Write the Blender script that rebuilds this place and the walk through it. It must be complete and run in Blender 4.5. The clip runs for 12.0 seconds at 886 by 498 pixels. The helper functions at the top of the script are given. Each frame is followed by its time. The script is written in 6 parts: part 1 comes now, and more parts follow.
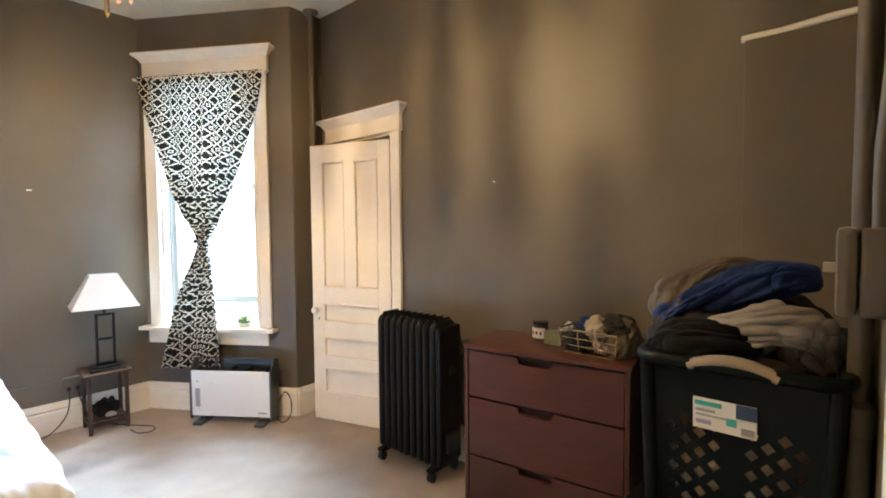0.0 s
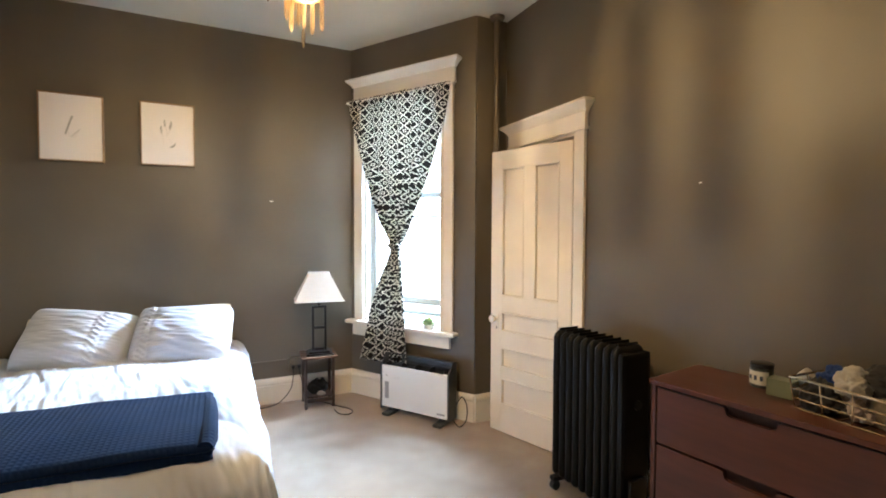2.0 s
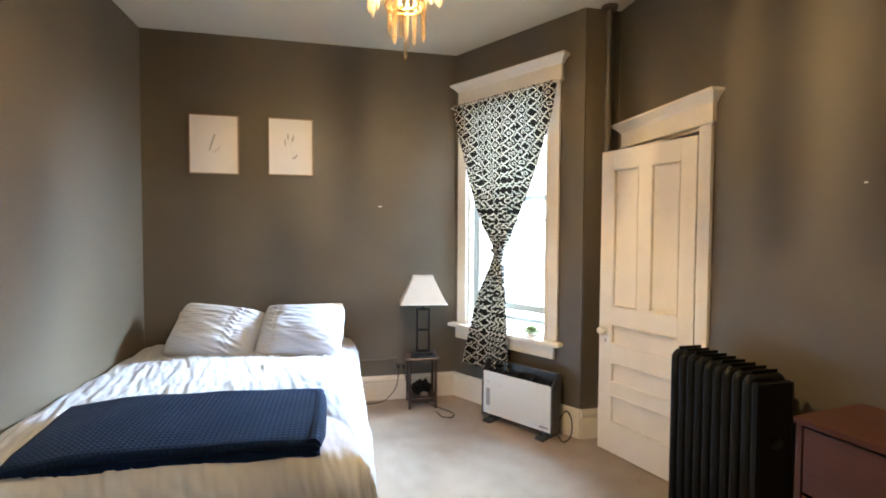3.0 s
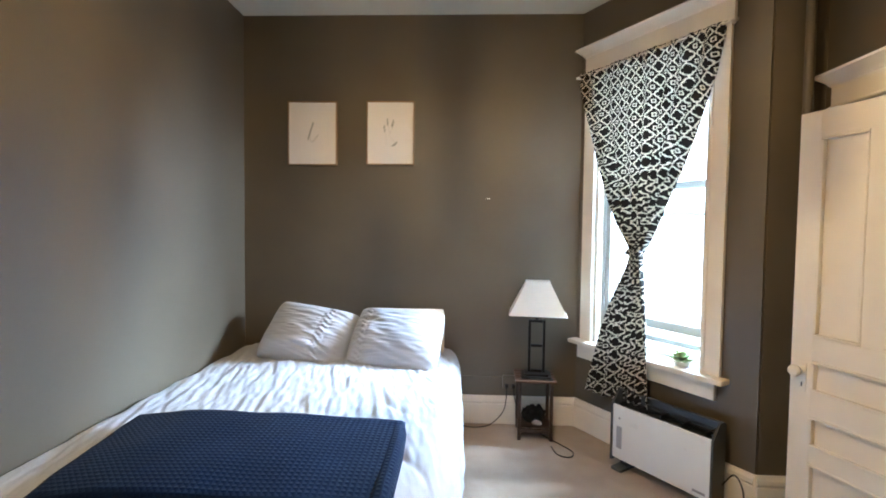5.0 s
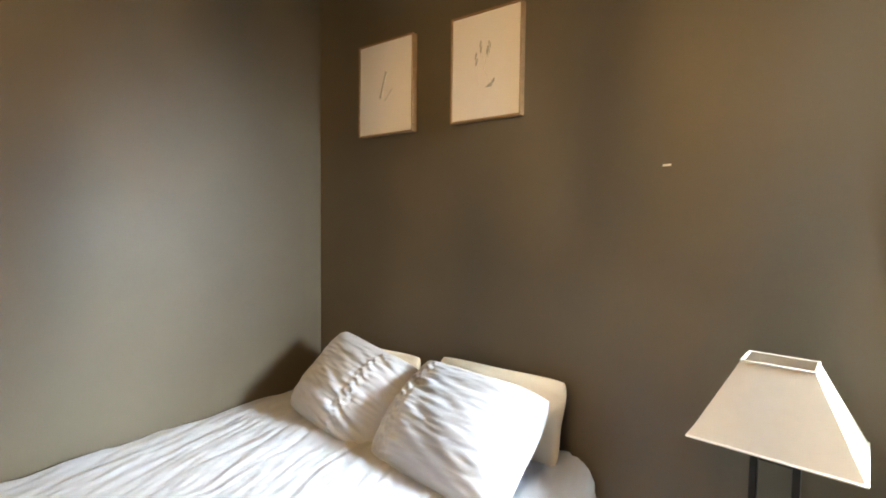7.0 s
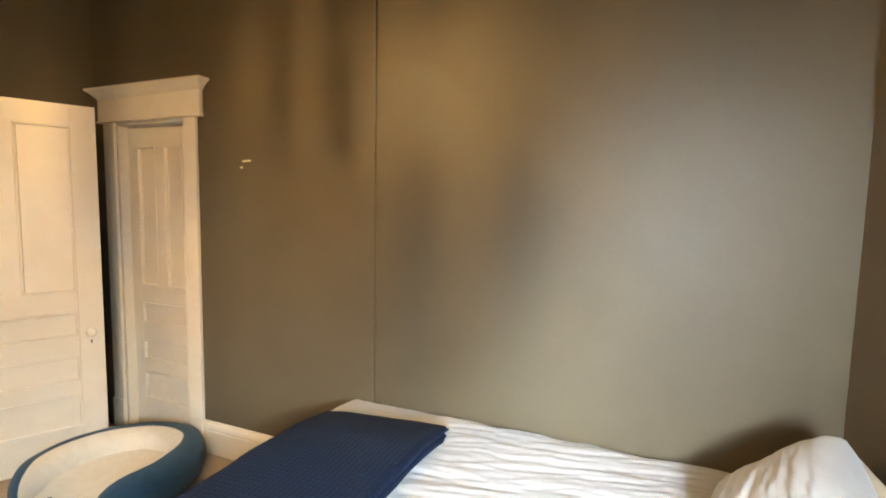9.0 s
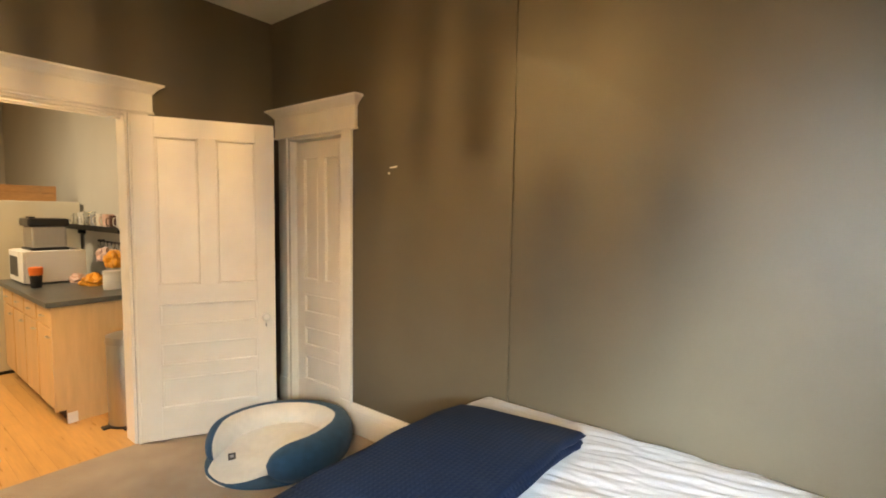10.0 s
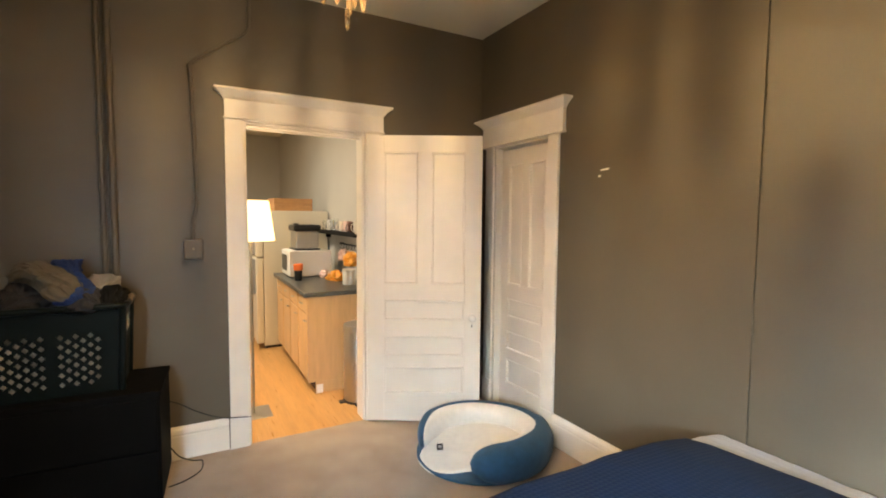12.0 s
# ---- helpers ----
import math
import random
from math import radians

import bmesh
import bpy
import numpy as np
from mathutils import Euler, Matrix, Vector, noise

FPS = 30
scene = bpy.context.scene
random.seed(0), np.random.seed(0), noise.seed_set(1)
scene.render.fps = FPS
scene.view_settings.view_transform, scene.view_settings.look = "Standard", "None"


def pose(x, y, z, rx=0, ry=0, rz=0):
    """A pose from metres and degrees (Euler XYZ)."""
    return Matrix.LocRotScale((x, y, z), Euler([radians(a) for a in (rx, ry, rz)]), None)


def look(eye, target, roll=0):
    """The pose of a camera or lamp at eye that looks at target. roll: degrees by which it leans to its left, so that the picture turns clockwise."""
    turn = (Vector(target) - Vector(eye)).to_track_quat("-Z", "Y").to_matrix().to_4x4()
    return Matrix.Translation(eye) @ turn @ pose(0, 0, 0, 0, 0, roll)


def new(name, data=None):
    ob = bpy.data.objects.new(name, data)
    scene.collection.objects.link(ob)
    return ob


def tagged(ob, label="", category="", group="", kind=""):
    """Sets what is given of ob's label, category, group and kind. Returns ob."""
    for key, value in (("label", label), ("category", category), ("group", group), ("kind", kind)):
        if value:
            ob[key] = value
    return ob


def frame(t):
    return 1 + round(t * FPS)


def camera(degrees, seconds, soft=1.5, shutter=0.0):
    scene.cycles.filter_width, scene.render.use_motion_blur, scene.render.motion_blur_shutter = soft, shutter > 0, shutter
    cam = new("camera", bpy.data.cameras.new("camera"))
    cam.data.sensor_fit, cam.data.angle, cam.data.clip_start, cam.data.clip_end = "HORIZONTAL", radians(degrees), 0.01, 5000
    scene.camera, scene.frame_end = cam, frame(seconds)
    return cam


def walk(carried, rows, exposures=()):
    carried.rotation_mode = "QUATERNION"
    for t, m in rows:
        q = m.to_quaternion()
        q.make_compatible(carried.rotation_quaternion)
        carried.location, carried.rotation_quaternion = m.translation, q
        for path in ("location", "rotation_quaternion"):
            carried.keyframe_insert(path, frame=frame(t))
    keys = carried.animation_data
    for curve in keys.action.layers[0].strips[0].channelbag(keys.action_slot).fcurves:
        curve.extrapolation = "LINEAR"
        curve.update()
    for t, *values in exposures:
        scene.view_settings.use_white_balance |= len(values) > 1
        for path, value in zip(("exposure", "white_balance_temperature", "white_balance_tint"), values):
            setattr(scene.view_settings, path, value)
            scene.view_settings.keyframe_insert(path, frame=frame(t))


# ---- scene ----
# ---- camera ----
cam = camera(87.3, 12.0, soft=1.9)
PATH = [
    (0, (1.234, 0.06, 1.363), (2.749, 1.363, 1.272), -0.5),
    (0.5, (1.283, 0.083, 1.362), (2.675, 1.517, 1.277), -0.4),
    (1, (1.332, 0.099, 1.373), (2.575, 1.664, 1.291), -0.2),
    (1.5, (1.398, 0.103, 1.378), (2.462, 1.795, 1.304), 0.1),
    (2, (1.418, 0.124, 1.384), (2.278, 1.928, 1.315), 0.2),
    (2.5, (1.434, 0.143, 1.404), (2.076, 2.036, 1.334), 0.3),
    (3, (1.459, 0.167, 1.419), (1.89, 2.119, 1.348), 0.3),
    (3.5, (1.471, 0.191, 1.425), (1.715, 2.175, 1.355), 0.5),
    (5.5, (1.728, 1.054, 1.398), (1.517, 3.041, 1.313), 0.7),
    (6, (1.915, 1.457, 1.409), (1.484, 3.408, 1.319), 0.7),
    (6.5, (2.071, 1.924, 1.419), (1.286, 3.762, 1.327), 0.7),
    (6.7, (2.104, 2.094, 1.416), (1.178, 3.864, 1.317), 0.7),
    (8.3, (1.993, 3.227, 1.511), (0.0, 3.316, 1.37), 1.0),
    (8.5, (2.014, 3.28, 1.542), (0.036, 3.041, 1.367), 0.6),
    (9, (2.046, 3.327, 1.542), (0.198, 2.584, 1.368), 1.1),
    (9.5, (2.067, 3.326, 1.51), (0.347, 2.317, 1.354), 1.0),
    (10, (2.096, 3.303, 1.508), (0.515, 2.088, 1.356), 0.9),
    (10.5, (2.107, 3.284, 1.503), (0.671, 1.9, 1.358), 0.7),
    (11, (2.127, 3.253, 1.515), (0.833, 1.735, 1.37), 0.8),
    (11.5, (2.113, 3.239, 1.517), (0.984, 1.595, 1.374), 0.6),
    (12, (2.11, 3.217, 1.503), (1.15, 1.468, 1.368), 0.5),
]
walk(cam, [(t, look(eye, target, roll)) for t, eye, target, roll in PATH],
     [(0, 0.08, 5350, 10), (2.0, -0.18, 5400, 10), (3.5, -0.36, 5600, 10), (5.5, -0.60, 5300, 10), (6.0, -0.66, 5600, 10), (6.5, -0.75, 6300, 10), (8.5, -0.31, 7200, 10), (9.5, -0.40, 7250, 10), (10.5, -0.54, 7250, 10), (12, -0.28, 6100, 10)])

# ---- world, sun and large lights ----
world = bpy.data.worlds.new("day_sky")
scene.world = world
world.use_nodes = True
_wn = world.node_tree.nodes
_sky = _wn.new("ShaderNodeTexSky")
_sky.sky_type, _sky.sun_disc = "NISHITA", False
SUN_AZ = radians(76)      # clockwise from +y
SUN_EL = radians(50)
_sky.sun_elevation, _sky.sun_rotation = SUN_EL, SUN_AZ
world.node_tree.links.new(_sky.outputs[0], _wn["Background"].inputs[0])
_wn["Background"].inputs[1].default_value = 0.12


def lamp(name, kind, m, power, colour, **more):
    data = bpy.data.lights.new(name, kind)
    data.energy, data.color = power, colour
    for key, value in more.items():
        if key == "size":
            data.shape, data.size, data.size_y = "RECTANGLE", value[0], value[1]
        elif key == "radius":
            data.shadow_soft_size = value
        elif key == "angle":
            data.angle = value
        elif key == "spread":
            data.spread = value
    ob = new(name, data)
    ob.matrix_world = m
    return ob


_sun_dir = Vector((math.sin(SUN_AZ) * math.cos(SUN_EL), math.cos(SUN_AZ) * math.cos(SUN_EL), math.sin(SUN_EL)))
lamp("sun", "SUN", look(_sun_dir * 20, (0, 0, 0)), 2.4, (1.0, 0.97, 0.93), angle=radians(2))

# the window wall runs from WA to WB; s along it, n into the room
WA, WB = Vector((2.43, 4.08, 0)), Vector((3.07, 3.05, 0))
WD = (WB - WA).normalized()
WN = Vector((WD.y, -WD.x, 0))
WLEN = (WB - WA).length


def wpt(s, n, z):
    return WA + WD * s + WN * n + Vector((0, 0, z))


WROT = math.degrees(math.atan2(WD.y, WD.x))
lamp("window_daylight", "AREA", look((3.32, 4.36, 2.05), (0.55, 0.85, 0.70)), 380, (0.66, 0.85, 1.0), size=(1.2, 1.0), spread=radians(110))
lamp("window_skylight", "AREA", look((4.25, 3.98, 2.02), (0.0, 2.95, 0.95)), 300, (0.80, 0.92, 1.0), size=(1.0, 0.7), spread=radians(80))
CH = Vector((1.69, 1.86, 0))
lamp("chandelier_bulb_light", "POINT", pose(CH.x, CH.y, 2.352), 132, (1.0, 0.64, 0.27), radius=0.009)
lamp("floor_lamp_light", "POINT", pose(1.705, -0.50, 1.505), 58, (1.0, 0.66, 0.33), radius=0.05)
# unseen area lamp added to brighten the kitchen evenly
lamp("kitchen_fill_light", "AREA", look((2.5, -1.9, 2.80), (2.5, -1.9, 0)), 95, (1.0, 0.86, 0.64), size=(0.8, 0.8))

# ---- materials ----
MATS = {}


def mat(name, col, rough=0.6, metal=0.0, var=0.12, scale=6.0, bump=0.1, bscale=90.0, spec=0.5, coat=0.0, stretch=(1, 1, 1), col2=None, glow=None, sheen=0.0, trans=0.0, ior=1.45, blotch=1.0):
    """Plain surface: base colour varied at two scales, with fine relief."""
    if name in MATS:
        return MATS[name]
    m = bpy.data.materials.new(name)
    m.use_nodes = True
    nt = m.node_tree
    N, L = nt.nodes, nt.links
    b = N["Principled BSDF"]
    geo = N.new("ShaderNodeNewGeometry")
    mp = N.new("ShaderNodeMapping")
    mp.inputs["Scale"].default_value = stretch
    L.new(geo.outputs["Position"], mp.inputs[0])
    n1 = N.new("ShaderNodeTexNoise")
    n1.inputs["Scale"].default_value = scale
    n1.inputs["Detail"].default_value = 5
    n2 = N.new("ShaderNodeTexNoise")
    n2.inputs["Scale"].default_value = scale * 0.23 * blotch
    n2.inputs["Detail"].default_value = 3
    n3 = N.new("ShaderNodeTexNoise")
    n3.inputs["Scale"].default_value = bscale
    n3.inputs["Detail"].default_value = 3
    for n in (n1, n2, n3):
        L.new(mp.outputs[0], n.inputs["Vector"])
    add = N.new("ShaderNodeMath")
    add.operation = "ADD"
    L.new(n1.outputs[0], add.inputs[0])
    L.new(n2.outputs[0], add.inputs[1])
    ramp = N.new("ShaderNodeMapRange")
    ramp.inputs[1].default_value, ramp.inputs[2].default_value = 0.65, 1.35
    ramp.inputs[3].default_value, ramp.inputs[4].default_value = 0.0, 1.0
    L.new(add.outputs[0], ramp.inputs[0])
    mix = N.new("ShaderNodeMix")
    mix.data_type = "RGBA"
    lo = [c * (1 - var) for c in col] if col2 is None else col2
    hi = [min(1, c * (1 + var)) for c in col] if col2 is None else col
    mix.inputs[6].default_value, mix.inputs[7].default_value = (*lo, 1), (*hi, 1)
    L.new(ramp.outputs[0], mix.inputs[0])
    L.new(mix.outputs[2], b.inputs["Base Color"])
    rr = N.new("ShaderNodeMapRange")
    rr.inputs[3].default_value, rr.inputs[4].default_value = max(0.02, rough - 0.07), min(1, rough + 0.07)
    L.new(n1.outputs[0], rr.inputs[0])
    L.new(rr.outputs[0], b.inputs["Roughness"])
    b.inputs["Metallic"].default_value = metal
    b.inputs["Specular IOR Level"].default_value = spec
    b.inputs["Coat Weight"].default_value = coat
    b.inputs["Sheen Weight"].default_value = sheen
    b.inputs["Transmission Weight"].default_value = trans
    b.inputs["IOR"].default_value = ior
    if bump:
        bp = N.new("ShaderNodeBump")
        bp.inputs["Strength"].default_value, bp.inputs["Distance"].default_value = bump, 0.004
        L.new(n3.outputs[0], bp.inputs["Height"])
        L.new(bp.outputs[0], b.inputs["Normal"])
    if glow:
        b.inputs["Emission Color"].default_value = (*glow[0], 1)
        b.inputs["Emission Strength"].default_value = glow[1]
    MATS[name] = m
    return m


WALL = mat("taupe_wall_paint", (0.101, 0.0815, 0.053), 0.53, var=0.15, scale=2.6, bump=0.10, bscale=110, spec=0.68)
KWALL = mat("kitchen_wall_paint", (0.52, 0.50, 0.44), 0.6, var=0.05, scale=3, bump=0.06)
CEIL = mat("ceiling_paint", (0.70, 0.66, 0.53), 0.8, var=0.05, scale=2, bump=0.1, bscale=60)
TRIM = mat("cream_trim_paint", (0.80, 0.755, 0.66), 0.38, var=0.05, scale=9, bump=0.06, bscale=70)
DOORW = mat("door_white_paint", (0.80, 0.745, 0.65), 0.4, var=0.05, scale=7, bump=0.02, bscale=60)
CARPET = mat("beige_carpet", (0.42, 0.335, 0.25), 0.95, var=0.2, scale=7, bump=1.0, bscale=420, spec=0.1, sheen=0.3, col2=(0.31, 0.23, 0.16), blotch=1.6)
OAK = mat("honey_wood_floor", (0.56, 0.31, 0.105), 0.30, var=0.14, scale=14, bump=0.05, bscale=60, stretch=(4, 0.35, 1))
MAPLE = mat("maple_cabinet_wood", (0.62, 0.40, 0.19), 0.42, var=0.12, scale=10, bump=0.04, stretch=(3, 3, 0.4))
COUNTER = mat("dark_laminate_counter", (0.085, 0.088, 0.082), 0.3, var=0.3, scale=60, bump=0.03)
WHITEP = mat("white_plastic", (0.78, 0.76, 0.70), 0.35, var=0.03, bump=0.02)
FRIDGE = mat("off_white_enamel", (0.72, 0.66, 0.52), 0.35, var=0.03, bump=0.03)
STEEL = mat("brushed_steel", (0.50, 0.48, 0.44), 0.42, 1.0, var=0.06, scale=30, bump=0.0, stretch=(6, 6, 0.4))
BLACKP = mat("black_plastic", (0.012, 0.012, 0.013), 0.35, var=0.2, bump=0.03)
BLACKM = mat("black_enamel_metal", (0.005, 0.005, 0.005), 0.45, spec=0.25, var=0.25, scale=20, bump=0.03)
CHESTB = mat("black_painted_chest", (0.0035, 0.0035, 0.0035), 0.65, spec=0.04, var=0.25, scale=8, bump=0.05)
DARKG = mat("dark_grey_plastic", (0.045, 0.05, 0.05), 0.4, var=0.1, bump=0.03)
HEATW = mat("white_heater_enamel", (0.74, 0.75, 0.74), 0.3, var=0.02, bump=0.02)
MAHOG = mat("reddish_brown_veneer", (0.066, 0.021, 0.013), 0.38, var=0.2, scale=10, bump=0.03, stretch=(2, 0.6, 7))
# darker than the veneer: the drawer gaps' shade is put into its colour
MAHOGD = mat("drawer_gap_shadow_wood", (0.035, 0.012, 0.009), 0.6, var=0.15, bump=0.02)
BRONZE = mat("dark_bronze_metal", (0.014, 0.011, 0.009), 0.4, 0.6, var=0.2, bump=0.03)
WALNUTL = mat("honey_brown_slat_wood", (0.10, 0.052, 0.028), 0.45, var=0.2, scale=18, bump=0.08, stretch=(1, 5, 5))
WALNUT = mat("worn_brown_wood", (0.040, 0.022, 0.014), 0.5, var=0.25, scale=18, bump=0.08, stretch=(1, 5, 5))
SHADE = mat("cream_lamp_fabric", (0.78, 0.73, 0.64), 0.8, var=0.03, scale=40, bump=0.15, bscale=500)
GLOWSH = mat("lit_lamp_shade", (0.85, 0.70, 0.42), 0.8, var=0.02, bump=0.05, glow=((1.0, 0.66, 0.27), 4.0))
BULB = mat("lit_bulb_glass", (1.0, 0.8, 0.5), 0.4, var=0.0, bump=0, glow=((1.0, 0.62, 0.25), 25.0))
# daylight's blue cast is put into the next two cotton whites
LINEN = mat("blue_cast_white_cotton", (0.45, 0.48, 0.545), 0.85, var=0.03, scale=16, bump=0.25, bscale=240, sheen=0.25)
PILLOWM = mat("blue_cast_pillow_cotton", (0.47, 0.50, 0.565), 0.85, var=0.03, scale=16, bump=0.2, bscale=220, sheen=0.25)
IVORY = mat("ivory_pillow_cotton", (0.74, 0.68, 0.56), 0.85, var=0.04, scale=16, bump=0.2, bscale=220)
MATTR = mat("mattress_ticking", (0.62, 0.56, 0.46), 0.9, var=0.05, bump=0.2)
NAVYD = mat("navy_plush", (0.016, 0.065, 0.130), 0.9, var=0.25, scale=25, bump=0.5, bscale=300, sheen=0.1)
FLEECE = mat("cream_fleece", (0.74, 0.70, 0.62), 0.95, var=0.08, scale=25, bump=0.7, bscale=200, sheen=0.5)
PAPER = mat("white_art_paper", (0.80, 0.765, 0.71), 0.7, var=0.02, bump=0.02)
FRAMEW = mat("light_oak_frame", (0.30, 0.185, 0.09), 0.45, var=0.2, scale=25, bump=0.04, stretch=(1, 1, 5))
INK = mat("grey_green_ink", (0.40, 0.40, 0.34), 0.8, var=0.3, scale=60, bump=0)
INKL = mat("pale_ink_wash", (0.60, 0.57, 0.52), 0.8, var=0.2, scale=60, bump=0)
CHROME = mat("pale_gold_wire", (0.75, 0.62, 0.42), 0.25, 1.0, var=0.05, bump=0)
BLUEC = mat("royal_blue_cloth", (0.008, 0.028, 0.125), 0.85, var=0.25, scale=14, bump=0.3, bscale=220)
GREYC = mat("grey_marl_cloth", (0.30, 0.265, 0.22), 0.9, var=0.15, scale=20, bump=0.4, bscale=260)
OLIVEC = mat("olive_brown_cloth", (0.11, 0.09, 0.06), 0.9, var=0.2, scale=16, bump=0.4, bscale=260)
DARKC = mat("charcoal_cloth", (0.022, 0.020, 0.020), 0.9, var=0.2, scale=16, bump=0.4, bscale=260)
JETC = mat("jet_black_cloth", (0.006, 0.006, 0.006), 0.9, var=0.2, scale=16, bump=0.4, bscale=260, spec=0.2)
ROSEC = mat("dusty_cloth", (0.32, 0.25, 0.20), 0.9, var=0.2, scale=16, bump=0.4, bscale=260)
TANC = mat("tan_cotton_cloth", (0.72, 0.58, 0.40), 0.9, var=0.25, scale=14, bump=0.3, bscale=220)
BASKETM = mat("dark_green_plastic", (0.0035, 0.006, 0.006), 0.36, spec=0.14, var=0.1, bump=0.03)
TAUPEP = mat("taupe_plastic_grip", (0.30, 0.25, 0.18), 0.45, var=0.05, bump=0.05)
LABELW = mat("white_label_paper", (0.72, 0.71, 0.66), 0.5, var=0.02, bump=0)
TEAL = mat("teal_print", (0.06, 0.36, 0.36), 0.5, var=0.03, bump=0)
NAVYP = mat("navy_print", (0.03, 0.06, 0.13), 0.5, var=0.03, bump=0)
GREYP = mat("grey_print", (0.30, 0.30, 0.31), 0.5, var=0.03, bump=0)
LILAC = mat("lilac_print", (0.32, 0.30, 0.48), 0.5, var=0.03, bump=0)
ORANGE = mat("orange_plastic", (0.80, 0.18, 0.03), 0.4, var=0.05, bump=0)
AMBERB = mat("amber_bag", (0.75, 0.32, 0.03), 0.35, var=0.2, scale=20, bump=0.2)
PINKB = mat("pink_tissue_bag", (0.70, 0.48, 0.40), 0.5, var=0.2, scale=20, bump=0.2)
CRATE = mat("pine_crate_wood", (0.42, 0.22, 0.09), 0.6, var=0.2, scale=20, bump=0.1, stretch=(1, 1, 5))
LEAF = mat("succulent_green", (0.28, 0.38, 0.16), 0.45, var=0.25, scale=40, bump=0.05)
POTM = mat("pale_ceramic", (0.72, 0.68, 0.60), 0.3, var=0.05, bump=0.03)
CORD = mat("black_rubber_cord", (0.012, 0.011, 0.010), 0.5, var=0.1, bump=0)
OUTLET = mat("ivory_wall_plate", (0.115, 0.095, 0.066), 0.45, var=0.05, bump=0.03)
BRASS = mat("aged_brass", (0.52, 0.33, 0.13), 0.35, 1.0, var=0.2, bump=0.03)
CERAM = mat("white_ceramic_knob", (0.80, 0.77, 0.70), 0.15, var=0.02, bump=0)
GREENC = mat("sage_green_box", (0.22, 0.24, 0.15), 0.5, var=0.1, bump=0.03)
SASH = mat("grey_sash_paint", (0.42, 0.44, 0.42), 0.45, var=0.06, bump=0.06)
PALESKY = mat("pale_bright_distance", (0.8, 0.82, 0.84), 0.9, var=0.0, bump=0, glow=((0.95, 0.98, 1.0), 6.0))
GLASSW = mat("clear_glass", (0.95, 0.97, 0.96), 0.03, var=0.0, bump=0, trans=1.0, ior=1.45)


def crystal_glass():
    """Thin amber crystal that lets most light straight through."""
    m = mat("amber_crystal", (1.0, 0.86, 0.62), 0.10, var=0.0, bump=0, trans=0.9, ior=1.5)
    N, L = m.node_tree.nodes, m.node_tree.links
    clear = N.new("ShaderNodeBsdfTransparent")
    clear.inputs[0].default_value = (1.0, 0.90, 0.74, 1)
    ms = N.new("ShaderNodeMixShader")
    ms.inputs[0].default_value = 0.46
    L.new(N["Principled BSDF"].outputs[0], ms.inputs[1])
    L.new(clear.outputs[0], ms.inputs[2])
    L.new(ms.outputs[0], N["Material Output"].inputs[0])
    return m


GLASSC = crystal_glass()


def waffle():
    """Navy waffle weave: a small square relief."""
    m = mat("navy_waffle_cloth", (0.0034, 0.0120, 0.040), 0.85, var=0.25, scale=12, bump=0, spec=0.12, sheen=0.03)
    nt = m.node_tree
    N, L = nt.nodes, nt.links
    geo = N.new("ShaderNodeNewGeometry")
    sep = N.new("ShaderNodeSeparateXYZ")
    L.new(geo.outputs["Position"], sep.inputs[0])
    waves = []
    for axis in (0, 1):
        mu = N.new("ShaderNodeMath")
        mu.operation = "MULTIPLY"
        mu.inputs[1].default_value = 2 * math.pi / 0.021
        L.new(sep.outputs[axis], mu.inputs[0])
        si = N.new("ShaderNodeMath")
        si.operation = "COSINE"
        L.new(mu.outputs[0], si.inputs[0])
        waves.append(si)
    mx = N.new("ShaderNodeMath")
    mx.operation = "MAXIMUM"
    L.new(waves[0].outputs[0], mx.inputs[0])
    L.new(waves[1].outputs[0], mx.inputs[1])
    bp = N.new("ShaderNodeBump")
    bp.inputs["Strength"].default_value, bp.inputs["Distance"].default_value = 0.28, 0.004
    L.new(mx.outputs[0], bp.inputs["Height"])
    L.new(bp.outputs[0], N["Principled BSDF"].inputs["Normal"])
    return m


WAFFLE = waffle()


